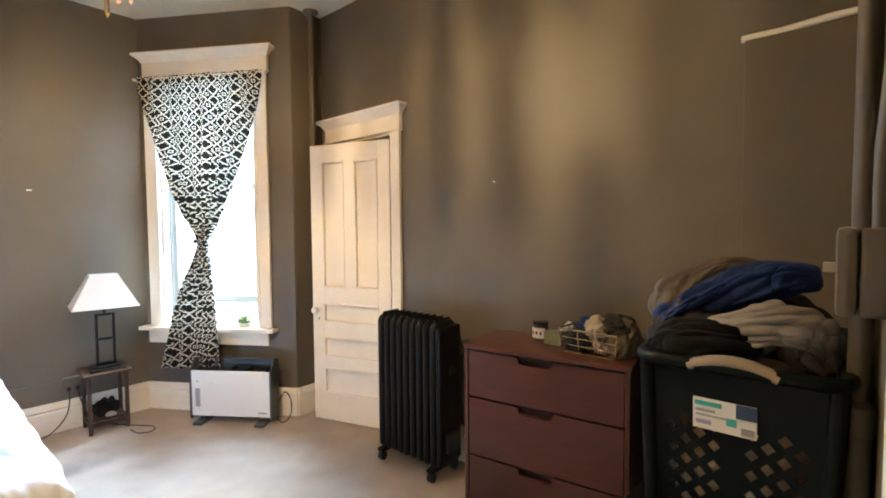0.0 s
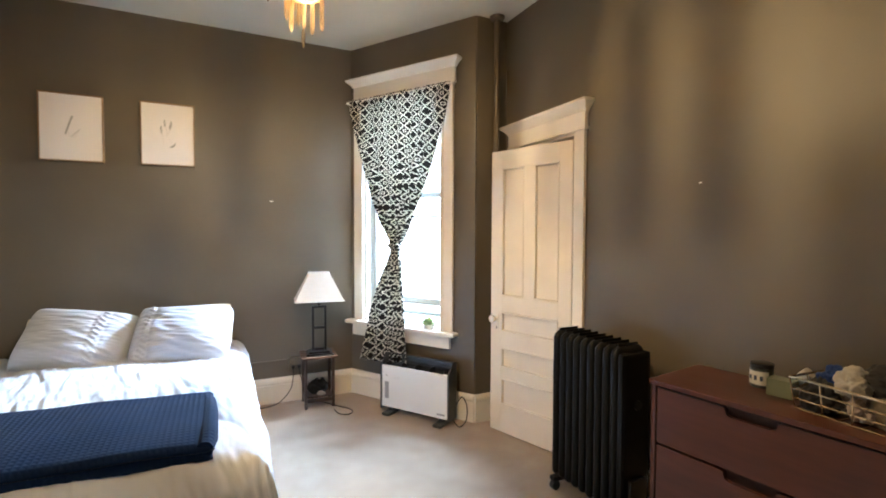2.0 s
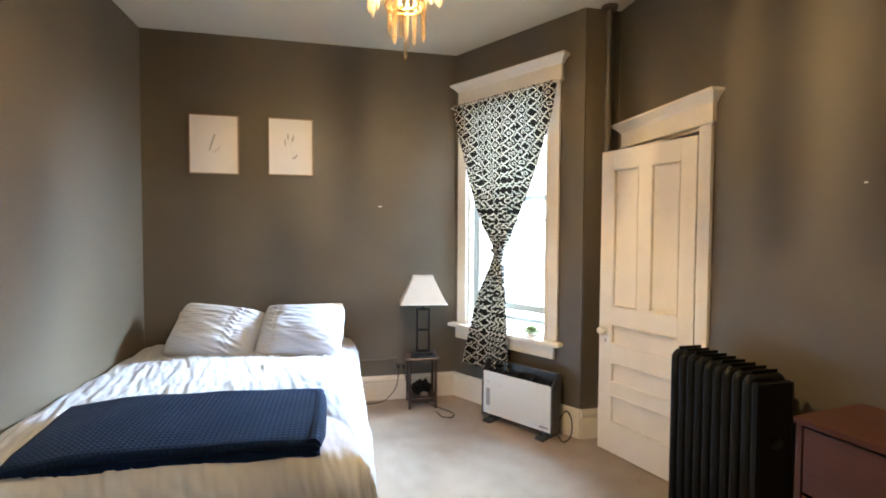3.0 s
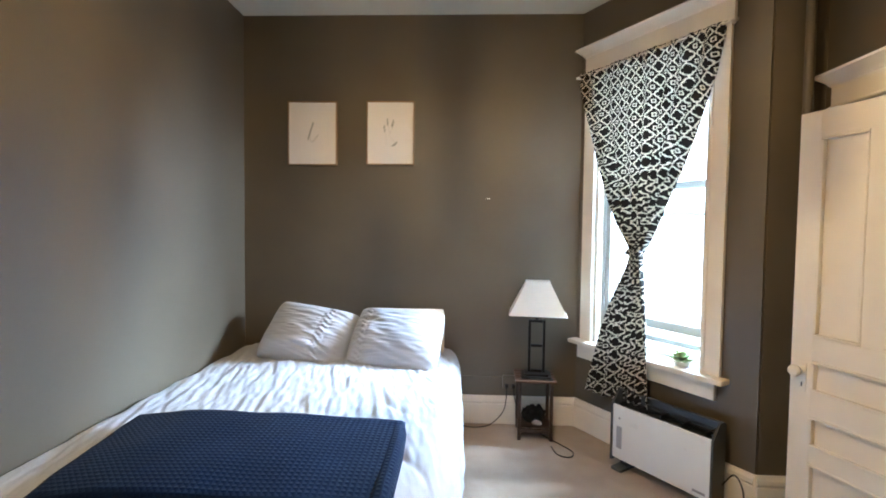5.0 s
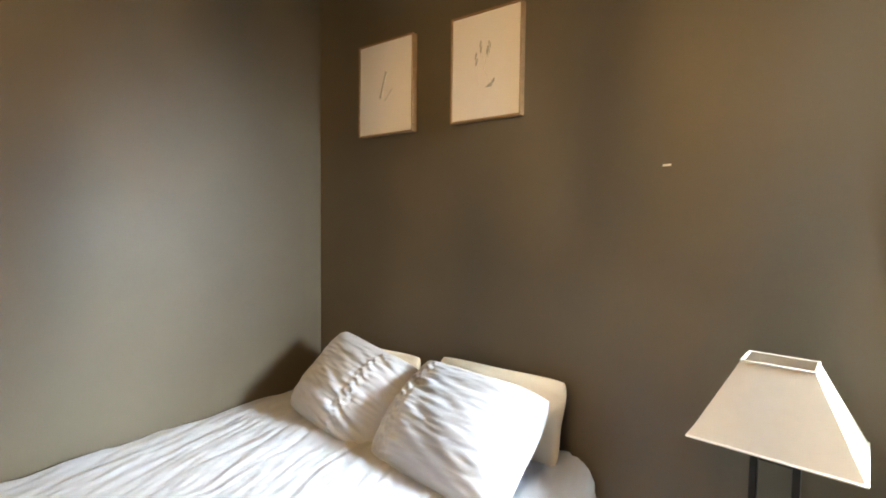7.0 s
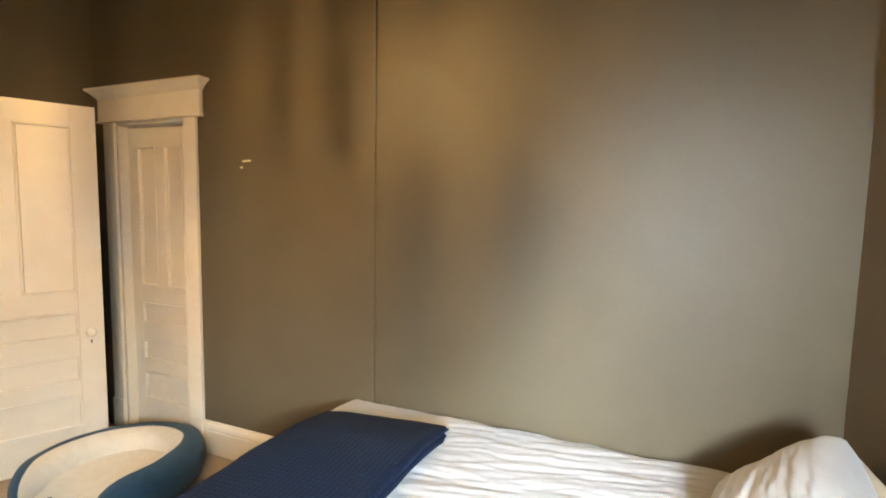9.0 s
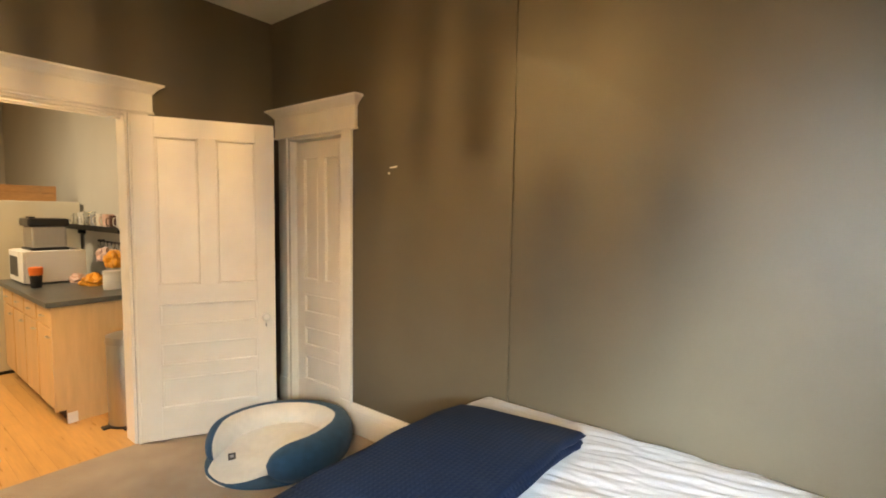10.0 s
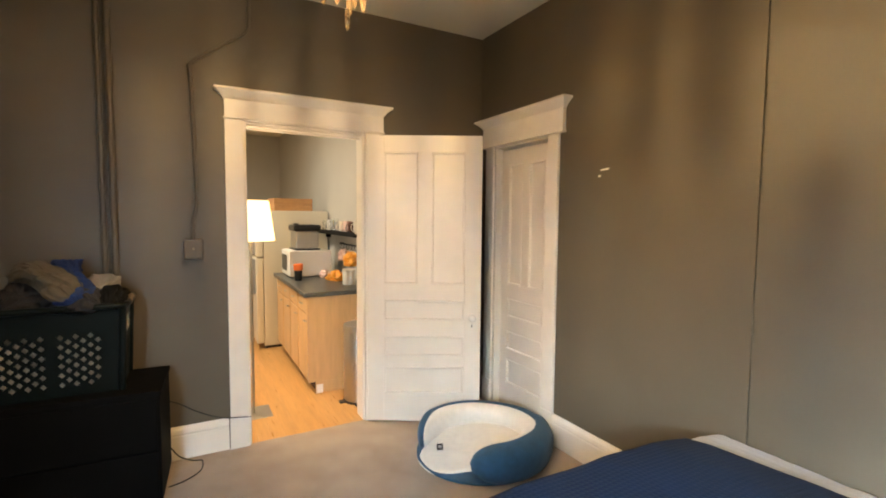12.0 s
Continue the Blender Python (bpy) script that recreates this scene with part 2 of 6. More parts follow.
def lattice_cloth():
    """White cotton with a printed black quatrefoil lattice, let through by daylight."""
    m = bpy.data.materials.new("black_white_lattice_cotton")
    m.use_nodes = True
    nt = m.node_tree
    N, L = nt.nodes, nt.links

    def op(kind, a, b=None, c=None):
        n = N.new("ShaderNodeMath")
        n.operation = kind
        for i, v in enumerate((a, b, c)):
            if v is None:
                continue
            if isinstance(v, (int, float)):
                n.inputs[i].default_value = v
            else:
                L.new(v, n.inputs[i])
        return n.outputs[0]

    uv = N.new("ShaderNodeUVMap")
    sep = N.new("ShaderNodeSeparateXYZ")
    L.new(uv.outputs[0], sep.inputs[0])
    wob = N.new("ShaderNodeTexNoise")
    wob.inputs["Scale"].default_value = 22
    L.new(uv.outputs[0], wob.inputs["Vector"])
    wsep = N.new("ShaderNodeSeparateColor")
    L.new(wob.outputs["Color"], wsep.inputs[0])
    px = op("ADD", op("DIVIDE", sep.outputs[0], 0.080), op("MULTIPLY", op("SUBTRACT", wsep.outputs[0], 0.5), 0.13))
    px = op("ADD", px, op("MULTIPLY", op("SINE", op("MULTIPLY", sep.outputs[0], 37.0)), 0.06))
    px = op("ADD", px, op("MULTIPLY", op("SINE", op("ADD", op("MULTIPLY", sep.outputs[0], 61.0), op("MULTIPLY", sep.outputs[1], 3.0))), 0.045))
    py = op("ADD", op("DIVIDE", sep.outputs[1], 0.080), op("MULTIPLY", op("SUBTRACT", wsep.outputs[1], 0.5), 0.15))

    def motif(ox, oy):
        cx = op("ABSOLUTE", op("SUBTRACT", op("FRACT", op("ADD", px, ox)), 0.5))
        cy = op("ABSOLUTE", op("SUBTRACT", op("FRACT", op("ADD", py, oy)), 0.5))
        hi, lo = op("MAXIMUM", cx, cy), op("MINIMUM", cx, cy)
        lobe = op("SQRT", op("ADD", op("POWER", op("SUBTRACT", hi, 0.190), 2.0), op("POWER", lo, 2.0)))
        core = op("SQRT", op("ADD", op("POWER", cx, 2.0), op("POWER", cy, 2.0)))
        return op("MINIMUM", lobe, core)

    near = motif(0.0, 0.0)
    ring_w = op("MULTIPLY", op("GREATER_THAN", near, 0.160), op("LESS_THAN", near, 0.258))
    ax = op("ABSOLUTE", op("SUBTRACT", op("FRACT", px), 0.5))
    ay = op("ABSOLUTE", op("SUBTRACT", op("FRACT", py), 0.5))
    link_w = op("MULTIPLY", op("LESS_THAN", op("MINIMUM", ax, ay), 0.042), op("GREATER_THAN", op("MAXIMUM", ax, ay), 0.41))
    ring_w = op("MAXIMUM", ring_w, link_w)

    def tile(ox, oy):
        tx = op("ABSOLUTE", op("SUBTRACT", op("FRACT", op("ADD", px, ox)), 0.5))
        ty = op("ABSOLUTE", op("SUBTRACT", op("FRACT", op("ADD", py, oy)), 0.5))
        return op("MAXIMUM", tx, ty)

    box_n = tile(0.5, 0.5)
    frame_w = op("MULTIPLY", op("GREATER_THAN", box_n, 0.080), op("LESS_THAN", box_n, 0.150))
    ink = op("SUBTRACT", 1.0, op("MULTIPLY", op("MAXIMUM", ring_w, frame_w), op("GREATER_THAN", box_n, 0.080)))
    mix = N.new("ShaderNodeMix")
    mix.data_type = "RGBA"
    mix.inputs[6].default_value, mix.inputs[7].default_value = (0.76, 0.73, 0.64, 1), (0.012, 0.010, 0.011, 1)
    L.new(ink, mix.inputs[0])
    b = N["Principled BSDF"]
    b.inputs["Roughness"].default_value = 0.85
    L.new(mix.outputs[2], b.inputs["Base Color"])
    tr = N.new("ShaderNodeBsdfTranslucent")
    L.new(mix.outputs[2], tr.inputs[0])
    noise_n = N.new("ShaderNodeTexNoise")
    noise_n.inputs["Scale"].default_value = 700
    bp = N.new("ShaderNodeBump")
    bp.inputs["Strength"].default_value, bp.inputs["Distance"].default_value = 0.2, 0.001
    L.new(noise_n.outputs[0], bp.inputs["Height"])
    L.new(bp.outputs[0], b.inputs["Normal"])
    ms = N.new("ShaderNodeMixShader")
    ms.inputs[0].default_value = 0.30
    L.new(b.outputs[0], ms.inputs[1])
    L.new(tr.outputs[0], ms.inputs[2])
    L.new(ms.outputs[0], N["Material Output"].inputs[0])
    return m


CURTAIN = lattice_cloth()

# ---- mesh helpers ----


def bx(bm, x0, y0, z0, x1, y1, z1, bev=0.0, m=None):
    """A box between two corners, its edges rounded off by bev."""
    c = [(x0, y0, z0), (x1, y0, z0), (x1, y1, z0), (x0, y1, z0), (x0, y0, z1), (x1, y0, z1), (x1, y1, z1), (x0, y1, z1)]
    v = [bm.verts.new(p) for p in c]
    f = [bm.faces.new([v[i] for i in q]) for q in ((3, 2, 1, 0), (4, 5, 6, 7), (0, 1, 5, 4), (1, 2, 6, 5), (2, 3, 7, 6), (3, 0, 4, 7))]
    if bev:
        ed = list({e for g in f for e in g.edges})
        r = bmesh.ops.bevel(bm, geom=ed, offset=bev, segments=2, affect="EDGES", profile=0.6)
        v = list({w for g in r["faces"] for w in g.verts} | {w for w in v if w.is_valid})
    if m is not None:
        bmesh.ops.transform(bm, matrix=m, verts=[w for w in v if w.is_valid])
    return bm


def box(x0, y0, z0, x1, y1, z1, bev=0.0, m=None):
    return bx(bmesh.new(), x0, y0, z0, x1, y1, z1, bev, m)


def tube(bm, pts, r, n=10, caps=True):
    """A round bar through the points; r is one radius or one for each point."""
    pts = [Vector(p) for p in pts]
    rs = [r] * len(pts) if isinstance(r, (int, float)) else r
    rings, up = [], None
    for i, p in enumerate(pts):
        d = (pts[min(i + 1, len(pts) - 1)] - pts[max(i - 1, 0)]).normalized()
        if up is None:
            up = d.orthogonal().normalized()
        up = (up - d * up.dot(d)).normalized()
        side = d.cross(up)
        rings.append([bm.verts.new(p + (up * math.cos(2 * math.pi * k / n) + side * math.sin(2 * math.pi * k / n)) * rs[i]) for k in range(n)])
    for a, b in zip(rings, rings[1:]):
        for k in range(n):
            bm.faces.new((a[k], a[(k + 1) % n], b[(k + 1) % n], b[k]))
    if caps:
        bm.faces.new(rings[0][::-1])
        bm.faces.new(rings[-1])
    return bm


def slack(pts, steps=6):
    """The points of a cord that bends smoothly through those given."""
    p = [Vector(q) for q in pts]
    p = [p[0] * 2 - p[1]] + p + [p[-1] * 2 - p[-2]]
    out = []
    for a, b, c, d in zip(p, p[1:], p[2:], p[3:]):
        for k in range(steps):
            t = k / steps
            out.append(0.5 * (2 * b + (c - a) * t + (2 * a - 5 * b + 4 * c - d) * t * t + (3 * b - a - 3 * c + d) * t ** 3))
    return out + [p[-2]]


def lathe(bm, profile, n=24, at=(0, 0, 0)):
    """A turned shape from (radius, height) pairs."""
    rings = [[bm.verts.new((at[0] + r * math.cos(2 * math.pi * k / n), at[1] + r * math.sin(2 * math.pi * k / n), at[2] + z)) for k in range(n)] for r, z in profile]
    for a, b in zip(rings, rings[1:]):
        for k in range(n):
            bm.faces.new((a[k], a[(k + 1) % n], b[(k + 1) % n], b[k]))
    bm.faces.new(rings[0][::-1])
    bm.faces.new(rings[-1])
    return bm


def sheet(bm, f, nu, nv, uvs=None, wrap=False):
    """A surface f(u, v) over the unit square; wrap closes it round u."""
    g = [[bm.verts.new(f(i / nu, j / nv)) for i in range(nu if wrap else nu + 1)] for j in range(nv + 1)]
    lay = bm.loops.layers.uv.new("UVMap") if uvs else None
    for j in range(nv):
        for i in range(nu):
            k = (i + 1) % nu if wrap else i + 1
            face = bm.faces.new((g[j][i], g[j][k], g[j + 1][k], g[j + 1][i]))
            if lay:
                for loop, (a, b) in zip(face.loops, ((i, j), (i + 1, j), (i + 1, j + 1), (i, j + 1))):
                    loop[lay].uv = uvs(a / nu, b / nv)
    return bm


def extrude(bm, profile, along, length, m=None):
    """A profile of (a, b) points swept straight: along 'x' gives (t, a, b), along 'y' (a, t, b), along 'z' (a, b, t)."""
    def at(p, t):
        return {"x": (t, p[0], p[1]), "y": (p[0], t, p[1]), "z": (p[0], p[1], t)}[along]
    a = [bm.verts.new(at(p, 0)) for p in profile]
    b = [bm.verts.new(at(p, length)) for p in profile]
    n = len(profile)
    for k in range(n):
        bm.faces.new((a[k], a[(k + 1) % n], b[(k + 1) % n], b[k]))
    bm.faces.new(a[::-1])
    bm.faces.new(b)
    if m is not None:
        bmesh.ops.transform(bm, matrix=m, verts=a + b)
    return bm


def part(name, bm, material, parent=None, label="", smooth=False):
    """Links a bmesh as one mesh object under a thing or a part."""
    bmesh.ops.recalc_face_normals(bm, faces=bm.faces)
    me = bpy.data.meshes.new(name)
    bm.to_mesh(me)
    bm.free()
    me.materials.append(material)
    if smooth:
        me.polygons.foreach_set("use_smooth", [True] * len(me.polygons))
        if smooth != "all":
            me.set_sharp_from_angle(angle=radians(40))
    ob = new(name, me)
    if parent is not None:
        ob.parent = parent
    if label:
        ob["label"] = label
    return ob


def thing(name, m, label, category, group="", kind=""):
    ob = new(name)
    ob.empty_display_size = 0.1
    ob.matrix_world = m
    return tagged(ob, label, category, group, kind)


def structure(name, bm, material, label="", smooth=False):
    return tagged(part(name, bm, material, None, smooth=smooth), label, "", "", "structure")


# ---- the room's shell ----
W, D, H = 3.33, 4.08, 2.93
T = 0.14
OX0, OX1, OZ = 0.99, 1.79, 2.10      # doorway to the kitchen, in the wall y = 0
CY0, CY1, CZ = 0.21, 0.83, 2.05      # closet door, in the wall x = 0
RY0, RY1, RZ = 2.29, 2.93, 1.985     # closet door, in the wall x = W
WS0, WS1, WZ0, WZ1 = 0.155, 0.93, 0.645, 2.465   # window

structure("floor", box(-T, 0, -0.1, W + T, D + T, 0), CARPET, "worn beige carpet with faint stains")
structure("ceiling", box(-T, 0, H, W + T + 0.6, D + T + 0.6, H + 0.12), CEIL)
bm = bx(bmesh.new(), -T, -T, 0, 0, CY0, H)
bx(bm, -T, CY1, 0, 0, D + T, H)
bx(bm, -T, CY0, CZ, 0, CY1, H)
structure("wall_west", bm, WALL, "dark taupe painted plaster wall")
structure("wall_north", box(0, D, 0, WA.x + 0.12, D + T, H), WALL, "dark taupe painted plaster wall")
bm = bx(bmesh.new(), 0, -T, 0, OX0, 0, H)
bx(bm, OX1, -T, 0, W + T, 0, H)
bx(bm, OX0, -T, OZ, OX1, 0, H)
structure("wall_south", bm, WALL, "dark taupe painted plaster wall")
bm = bx(bmesh.new(), W, 0, 0, W + T, RY0, H)
bx(bm, W, RY1, 0, W + T, 3.05, H)
bx(bm, W, RY0, RZ, W + T, RY1, H)
structure("wall_east", bm, WALL, "dark taupe painted plaster wall")
structure("wall_return", box(WB.x + 0.01, 3.051, 0, W + T, 3.051 + T, H), WALL, "narrow dark taupe return wall")
WM = pose(WA.x, WA.y, 0, 0, 0, WROT)   # local: x along the window wall, -y into the room
WT = 0.22
bm = bx(bmesh.new(), 0, 0, 0, WS0, WT, H)
bx(bm, WS1, 0, 0, WLEN, WT, H)
bx(bm, WS0, 0, 0, WS1, WT, WZ0)
bx(bm, WS0, 0, WZ1, WS1, WT, H)
bmesh.ops.transform(bm, matrix=WM, verts=bm.verts)
structure("wall_bay", bm, WALL, "dark taupe angled bay wall around the window")
# boxed-out panel in the corner, with a white strip along its top
structure("wall_panel", box(W - 0.035, 0.0, 0, W - 0.001, 0.35, 2.045, 0.003), WALL, "shallow boxed panel painted taupe")
bm = tube(bmesh.new(), [(W - 0.02, 0.012, 2.066), (W - 0.022, 0.10, 2.064), (W - 0.02, 0.24, 2.053), (W - 0.02, 0.362, 2.056)], [0.011, 0.014, 0.015, 0.013], 10)
tagged(part("fabric_roll", bm, WHITEP, None, smooth=True), "white rolled strip resting on the boxed panel", "trim strip")


def skirting(name, p0, p1, inward, h=0.205):
    """A tall painted baseboard with a moulded cap from p0 to p1."""
    p0, p1 = Vector((*p0, 0)), Vector((*p1, 0))
    d = (p1 - p0)
    ang = math.degrees(math.atan2(d.y, d.x))
    side = 1 if Vector((-d.y, d.x, 0)).dot(Vector((*inward, 0))) > 0 else -1
    prof = [(0.0008, 0.001), (0.020, 0.001), (0.020, h * 0.70), (0.017, h * 0.73), (0.017, h * 0.76), (0.026, h * 0.80), (0.022, h * 0.90), (0.012, h * 0.97), (0.010, h), (0.0008, h)]
    bm = extrude(bmesh.new(), [(a * side, b) for a, b in prof], "x", d.length)
    bmesh.ops.transform(bm, matrix=pose(p0.x, p0.y, 0, 0, 0, ang), verts=bm.verts)
    return structure(name, bm, TRIM, "tall cream painted baseboard")


skirting("baseboard", (0, 0.93), (0, D), (1, 0))
skirting("baseboard", (0.02, D), (WA.x + 0.01, D), (0, -1))
skirting("baseboard", (WA.x, WA.y), (WB.x + 0.005, WB.y), (WN.x, WN.y))
skirting("baseboard", (WB.x, 3.05), (W, 3.05), (0, -1))
skirting("baseboard", (W, 0.36), (W, 2.19), (-1, 0))
skirting("baseboard", (OX1 + 0.12, 0), (W, 0), (0, 1))
skirting("baseboard", (0.03, 0), (0.87, 0), (0, 1))


def crown_header(L, z0, z1, parent, over=0.055):
    """Flat head board with a flaring crown, along local x, standing out to -y."""
    bm = bx(bmesh.new(), 0, -0.026, z0, L, -0.001, z1 - 0.05, 0.002)
    part("head_board", bm, TRIM, parent)
    bm = bmesh.new()
    rows = [(0.028, z1 - 0.062, 0.004), (0.034, z1 - 0.055, 0.010), (0.040, z1 - 0.045, 0.014), (0.058, z1 - 0.026, 0.034), (0.072, z1 - 0.014, 0.050), (0.076, z1 - 0.012, over), (0.076, z1, over), ]
    loops = []
    for n, z, o in rows:
        loops.append([bm.verts.new(p) for p in ((-o, -0.001, z), (-o, -n, z), (L + o, -n, z), (L + o, -0.001, z))])
    for a, b in zip(loops, loops[1:]):
        for k in range(4):
            bm.faces.new((a[k], a[(k + 1) % 4], b[(k + 1) % 4], b[k]))
    bm.faces.new(loops[0][::-1])
    bm.faces.new(loops[-1])
    part("crown", bm, TRIM, parent)
    part("bead", extrude(bmesh.new(), [(-0.001, z0 - 0.014), (-0.030, z0 - 0.014), (-0.034, z0 - 0.007), (-0.030, z0), (-0.001, z0)], "x", L + 0.012, pose(-0.006, 0, 0)), TRIM, parent)


def casing(root, x0, x1, z1, w=0.11, depth=T, stops=0):
    """Door surround along local x, its face standing out to -y; jambs run to +depth."""
    for nm, a in (("side_casing", x0 - w), ("side_casing", x1)):
        bm = bx(bmesh.new(), a, -0.022, 0.0, a + w, -0.001, z1, 0.003)
        part(nm, bm, TRIM, root)
        bm = bx(bmesh.new(), a - 0.004, -0.030, 0.0, a + w + 0.002, -0.0225, 0.215, 0.003)
        part("plinth", bm, TRIM, root)
    for a, b in ((x0 + 0.0005, x0 + 0.016), (x1 - 0.016, x1 - 0.0005)):
        part("jamb", box(a, 0.0, 0, b, depth, z1), TRIM, root)
    part("head_jamb", box(x0 + 0.017, 0.0, z1 - 0.016, x1 - 0.017, depth, z1 - 0.0006), TRIM, root)
    for k in range(stops):
        o = 0.016 + 0.014 * (k + 1)
        part("stop_bead", box(x0 + 0.018, 0.018 + 0.03 * k, z1 - o, x1 - 0.018, 0.032 + 0.03 * k, z1 - 0.0175 - 0.013 * k, 0.002), TRIM, root)


def door_leaf(root, w, h, th, knob_at, hinge_side=1):
    """Old panelled leaf: two tall panels over three wide ones. Local: x along the leaf, face to -y."""
    st, mid = 0.115 * w / 0.8, 0.10 * w / 0.8
    zt = h - 0.115
    zl = h * 0.487
    holes = [(st, (w - mid) / 2, zl, zt), ((w + mid) / 2, w - st, zl, zt)]
    holes += [(st, w - st, h * 0.098, h * 0.195), (st, w - st, h * 0.232, h * 0.305), (st, w - st, h * 0.360, h * 0.432)]
    part("stile", box(0, 0, 0, st, th, h, 0.002), DOORW, root)
    part("stile", box(w - st, 0, 0, w, th, h, 0.002), DOORW, root)
    part("muntin", box((w - mid) / 2, 0.0005, zl + 0.0005, (w + mid) / 2, th, zt - 0.0005), DOORW, root)
    for a, b in ((0, h * 0.098), (h * 0.195, h * 0.232), (h * 0.305, h * 0.360), (h * 0.432, zl), (zt, h)):
        part("rail", box(st + 0.0005, 0.0003, a, w - st - 0.0005, th, b), DOORW, root)
    for a, b, c, d in holes:
        bm = bmesh.new()
        bx(bm, a + 0.002, 0.020, c + 0.002, b - 0.002, th - 0.004, d - 0.002)
        part("panel", bm, DOORW, root)
        bm = bmesh.new()
        for p, q, r, s in ((a + 0.0008, c + 0.0008, b - 0.0008, c + 0.014), (a + 0.0008, d - 0.014, b - 0.0008, d - 0.0008), (a + 0.0008, c + 0.0145, a + 0.014, d - 0.0145), (b - 0.014, c + 0.0145, b - 0.0008, d - 0.0145)):
            bx(bm, p, -0.004, q, r, 0.0195, s, 0.006)
        part("panel_moulding", bm, DOORW, root)
    if knob_at:
        kx, kz, mt = knob_at
        bm = box(kx - 0.018, -0.0035, kz - 0.10, kx + 0.018, -0.0004, kz + 0.035, 0.001)
        plate = part("lock_plate", bm, DOORW, root, "painted-over rim plate with a keyhole")
        part("keyhole", box(kx - 0.003, -0.0045, kz - 0.075, kx + 0.003, -0.0036, kz - 0.055), BLACKP, plate)
        bm = lathe(bmesh.new(), [(0.020, 0), (0.022, 0.004), (0.009, 0.010), (0.008, 0.026), (0.022, 0.034), (0.027, 0.046), (0.022, 0.058), (0.008, 0.063)], 20)
        bmesh.ops.transform(bm, matrix=pose(kx, -0.0036, kz, 90, 0, 0), verts=bm.verts)
        part("knob", bm, mt, root, "round white porcelain door knob", smooth=True)
    hx = w if hinge_side > 0 else 0
    for z in (0.22, h - 0.22):
        part("hinge", tube(bmesh.new(), [(hx, -0.004, z - 0.045), (hx, -0.004, z + 0.045)], 0.006, 8), DOORW, root)


# doorway to the kitchen: surround, and the leaf swung back into the room
dr = thing("door_1", pose(0, 0, 0, 0, 0, 180), "cream painted doorway surround with a flaring crown", "door", kind="structure")
casing(dr, -OX1, -OX0, OZ, stops=2)
hd = thing("door_head", pose(1.90, 0, 0, 0, 0, 180), "cream head board with crown over the doorway", "", kind="structure")
crown_header(1.90 - 0.855, OZ + 0.014, 2.285, hd)
lf = thing("open_door", pose(0.985, 0.045, 0.012, 0, 0, 180 - 29), "open cream panelled door swung back beside the doorway", "door")
door_leaf(lf, 0.815, 2.068, 0.035, (0.815 - 0.062, 0.775, CERAM), -1)

# closet door in the west wall (shut)
dr = thing("door_2", pose(0, 0, 0, 0, 0, 90), "cream painted closet door surround with a crown", "door", kind="structure")
casing(dr, CY0, CY1, CZ, 0.10)
hd = thing("door_head", pose(0, 0.07, 0, 0, 0, 90), "cream head board with crown over a door", "", kind="structure")
crown_header(0.905, CZ + 0.014, 2.265, hd)
lf = thing("closet_door", pose(-0.055, CY0 + 0.02, 0.012, 0, 0, 90), "shut cream panelled closet door", "door")
door_leaf(lf, CY1 - CY0 - 0.04, CZ - 0.04, 0.035, None, -1)

# closet door in the east wall (ajar)
dr = thing("door_3", pose(W, 0, 0, 0, 0, -90), "cream painted closet door surround with a crown", "door", kind="structure")
casing(dr, -RY1, -RY0, RZ, 0.085)
hd = thing("door_head", pose(W, 2.985, 0, 0, 0, -90), "cream head board with crown over a door", "", kind="structure")
crown_header(0.79, RZ + 0.014, 2.150, hd, 0.045)
lf = thing("ajar_door", pose(3.118, 2.905, 0.012, 0, 0, -72.5), "cream panelled closet door standing ajar into the room", "door")
door_leaf(lf, 0.635, 1.930, 0.035, (0.055, 0.785, CERAM), 1)
structure("closet_east", bx(bx(bx(bx(bmesh.new(), W + 0.7, RY0 - 0.3, 0, W + 0.75, 3.10, 2.4), W + T, RY0 - 0.35, 0, W + 0.7, RY0 - 0.3, 2.4), W + T, 3.05, 0, W + 0.7, 3.10, 2.4), W + T, RY0 - 0.3, 2.35, W + 0.7, 3.05, 2.4), WALL, "plain closet walls behind the ajar door")
structure("closet_floor", box(W + T, RY0 - 0.3, -0.1, W + 0.7, 3.05, -0.002), CARPET)
structure("closet_west", bx(bmesh.new(), -0.5, 0.1, 0, -0.45, 0.95, 2.4), WALL)

# ---- window ----
wn = thing("window_1", WM, "tall double-hung window with cream casing, lower sash raised a little", "window", kind="structure")
CW = 0.102
for a in (WS0 - CW, WS1):
    bm = bx(bmesh.new(), a, -0.024, WZ0 + 0.001, a + CW, -0.001, WZ1 + 0.02, 0.003)
    part("side_casing", bm, TRIM, wn)
    bm = bx(bmesh.new(), a + (CW - 0.022 if a < 0.5 else 0), -0.032, WZ0 + 0.001, a + (CW if a < 0.5 else 0.022), -0.0245, WZ1, 0.003)
    part("casing_bead", bm, TRIM, wn)
for a, b in ((WS0 + 0.0005, WS0 + 0.02), (WS1 - 0.02, WS1 - 0.0005)):
    part("window_jamb", box(a, 0, WZ0 + 0.001, b, WT, WZ1 - 0.001), TRIM, wn)
    c = a + 0.02 if a < 0.5 else a - 0.012
    part("stop_bead", box(c, 0.055, WZ0 + 0.001, c + 0.012, 0.07, WZ1 - 0.001), SASH, wn)
    part("stop_bead", box(c, 0.115, WZ0 + 0.001, c + 0.012, 0.125, WZ1 - 0.001), SASH, wn)
part("head_jamb", box(WS0 + 0.021, 0, WZ1 - 0.02, WS1 - 0.021, WT, WZ1 - 0.0006), TRIM, wn)
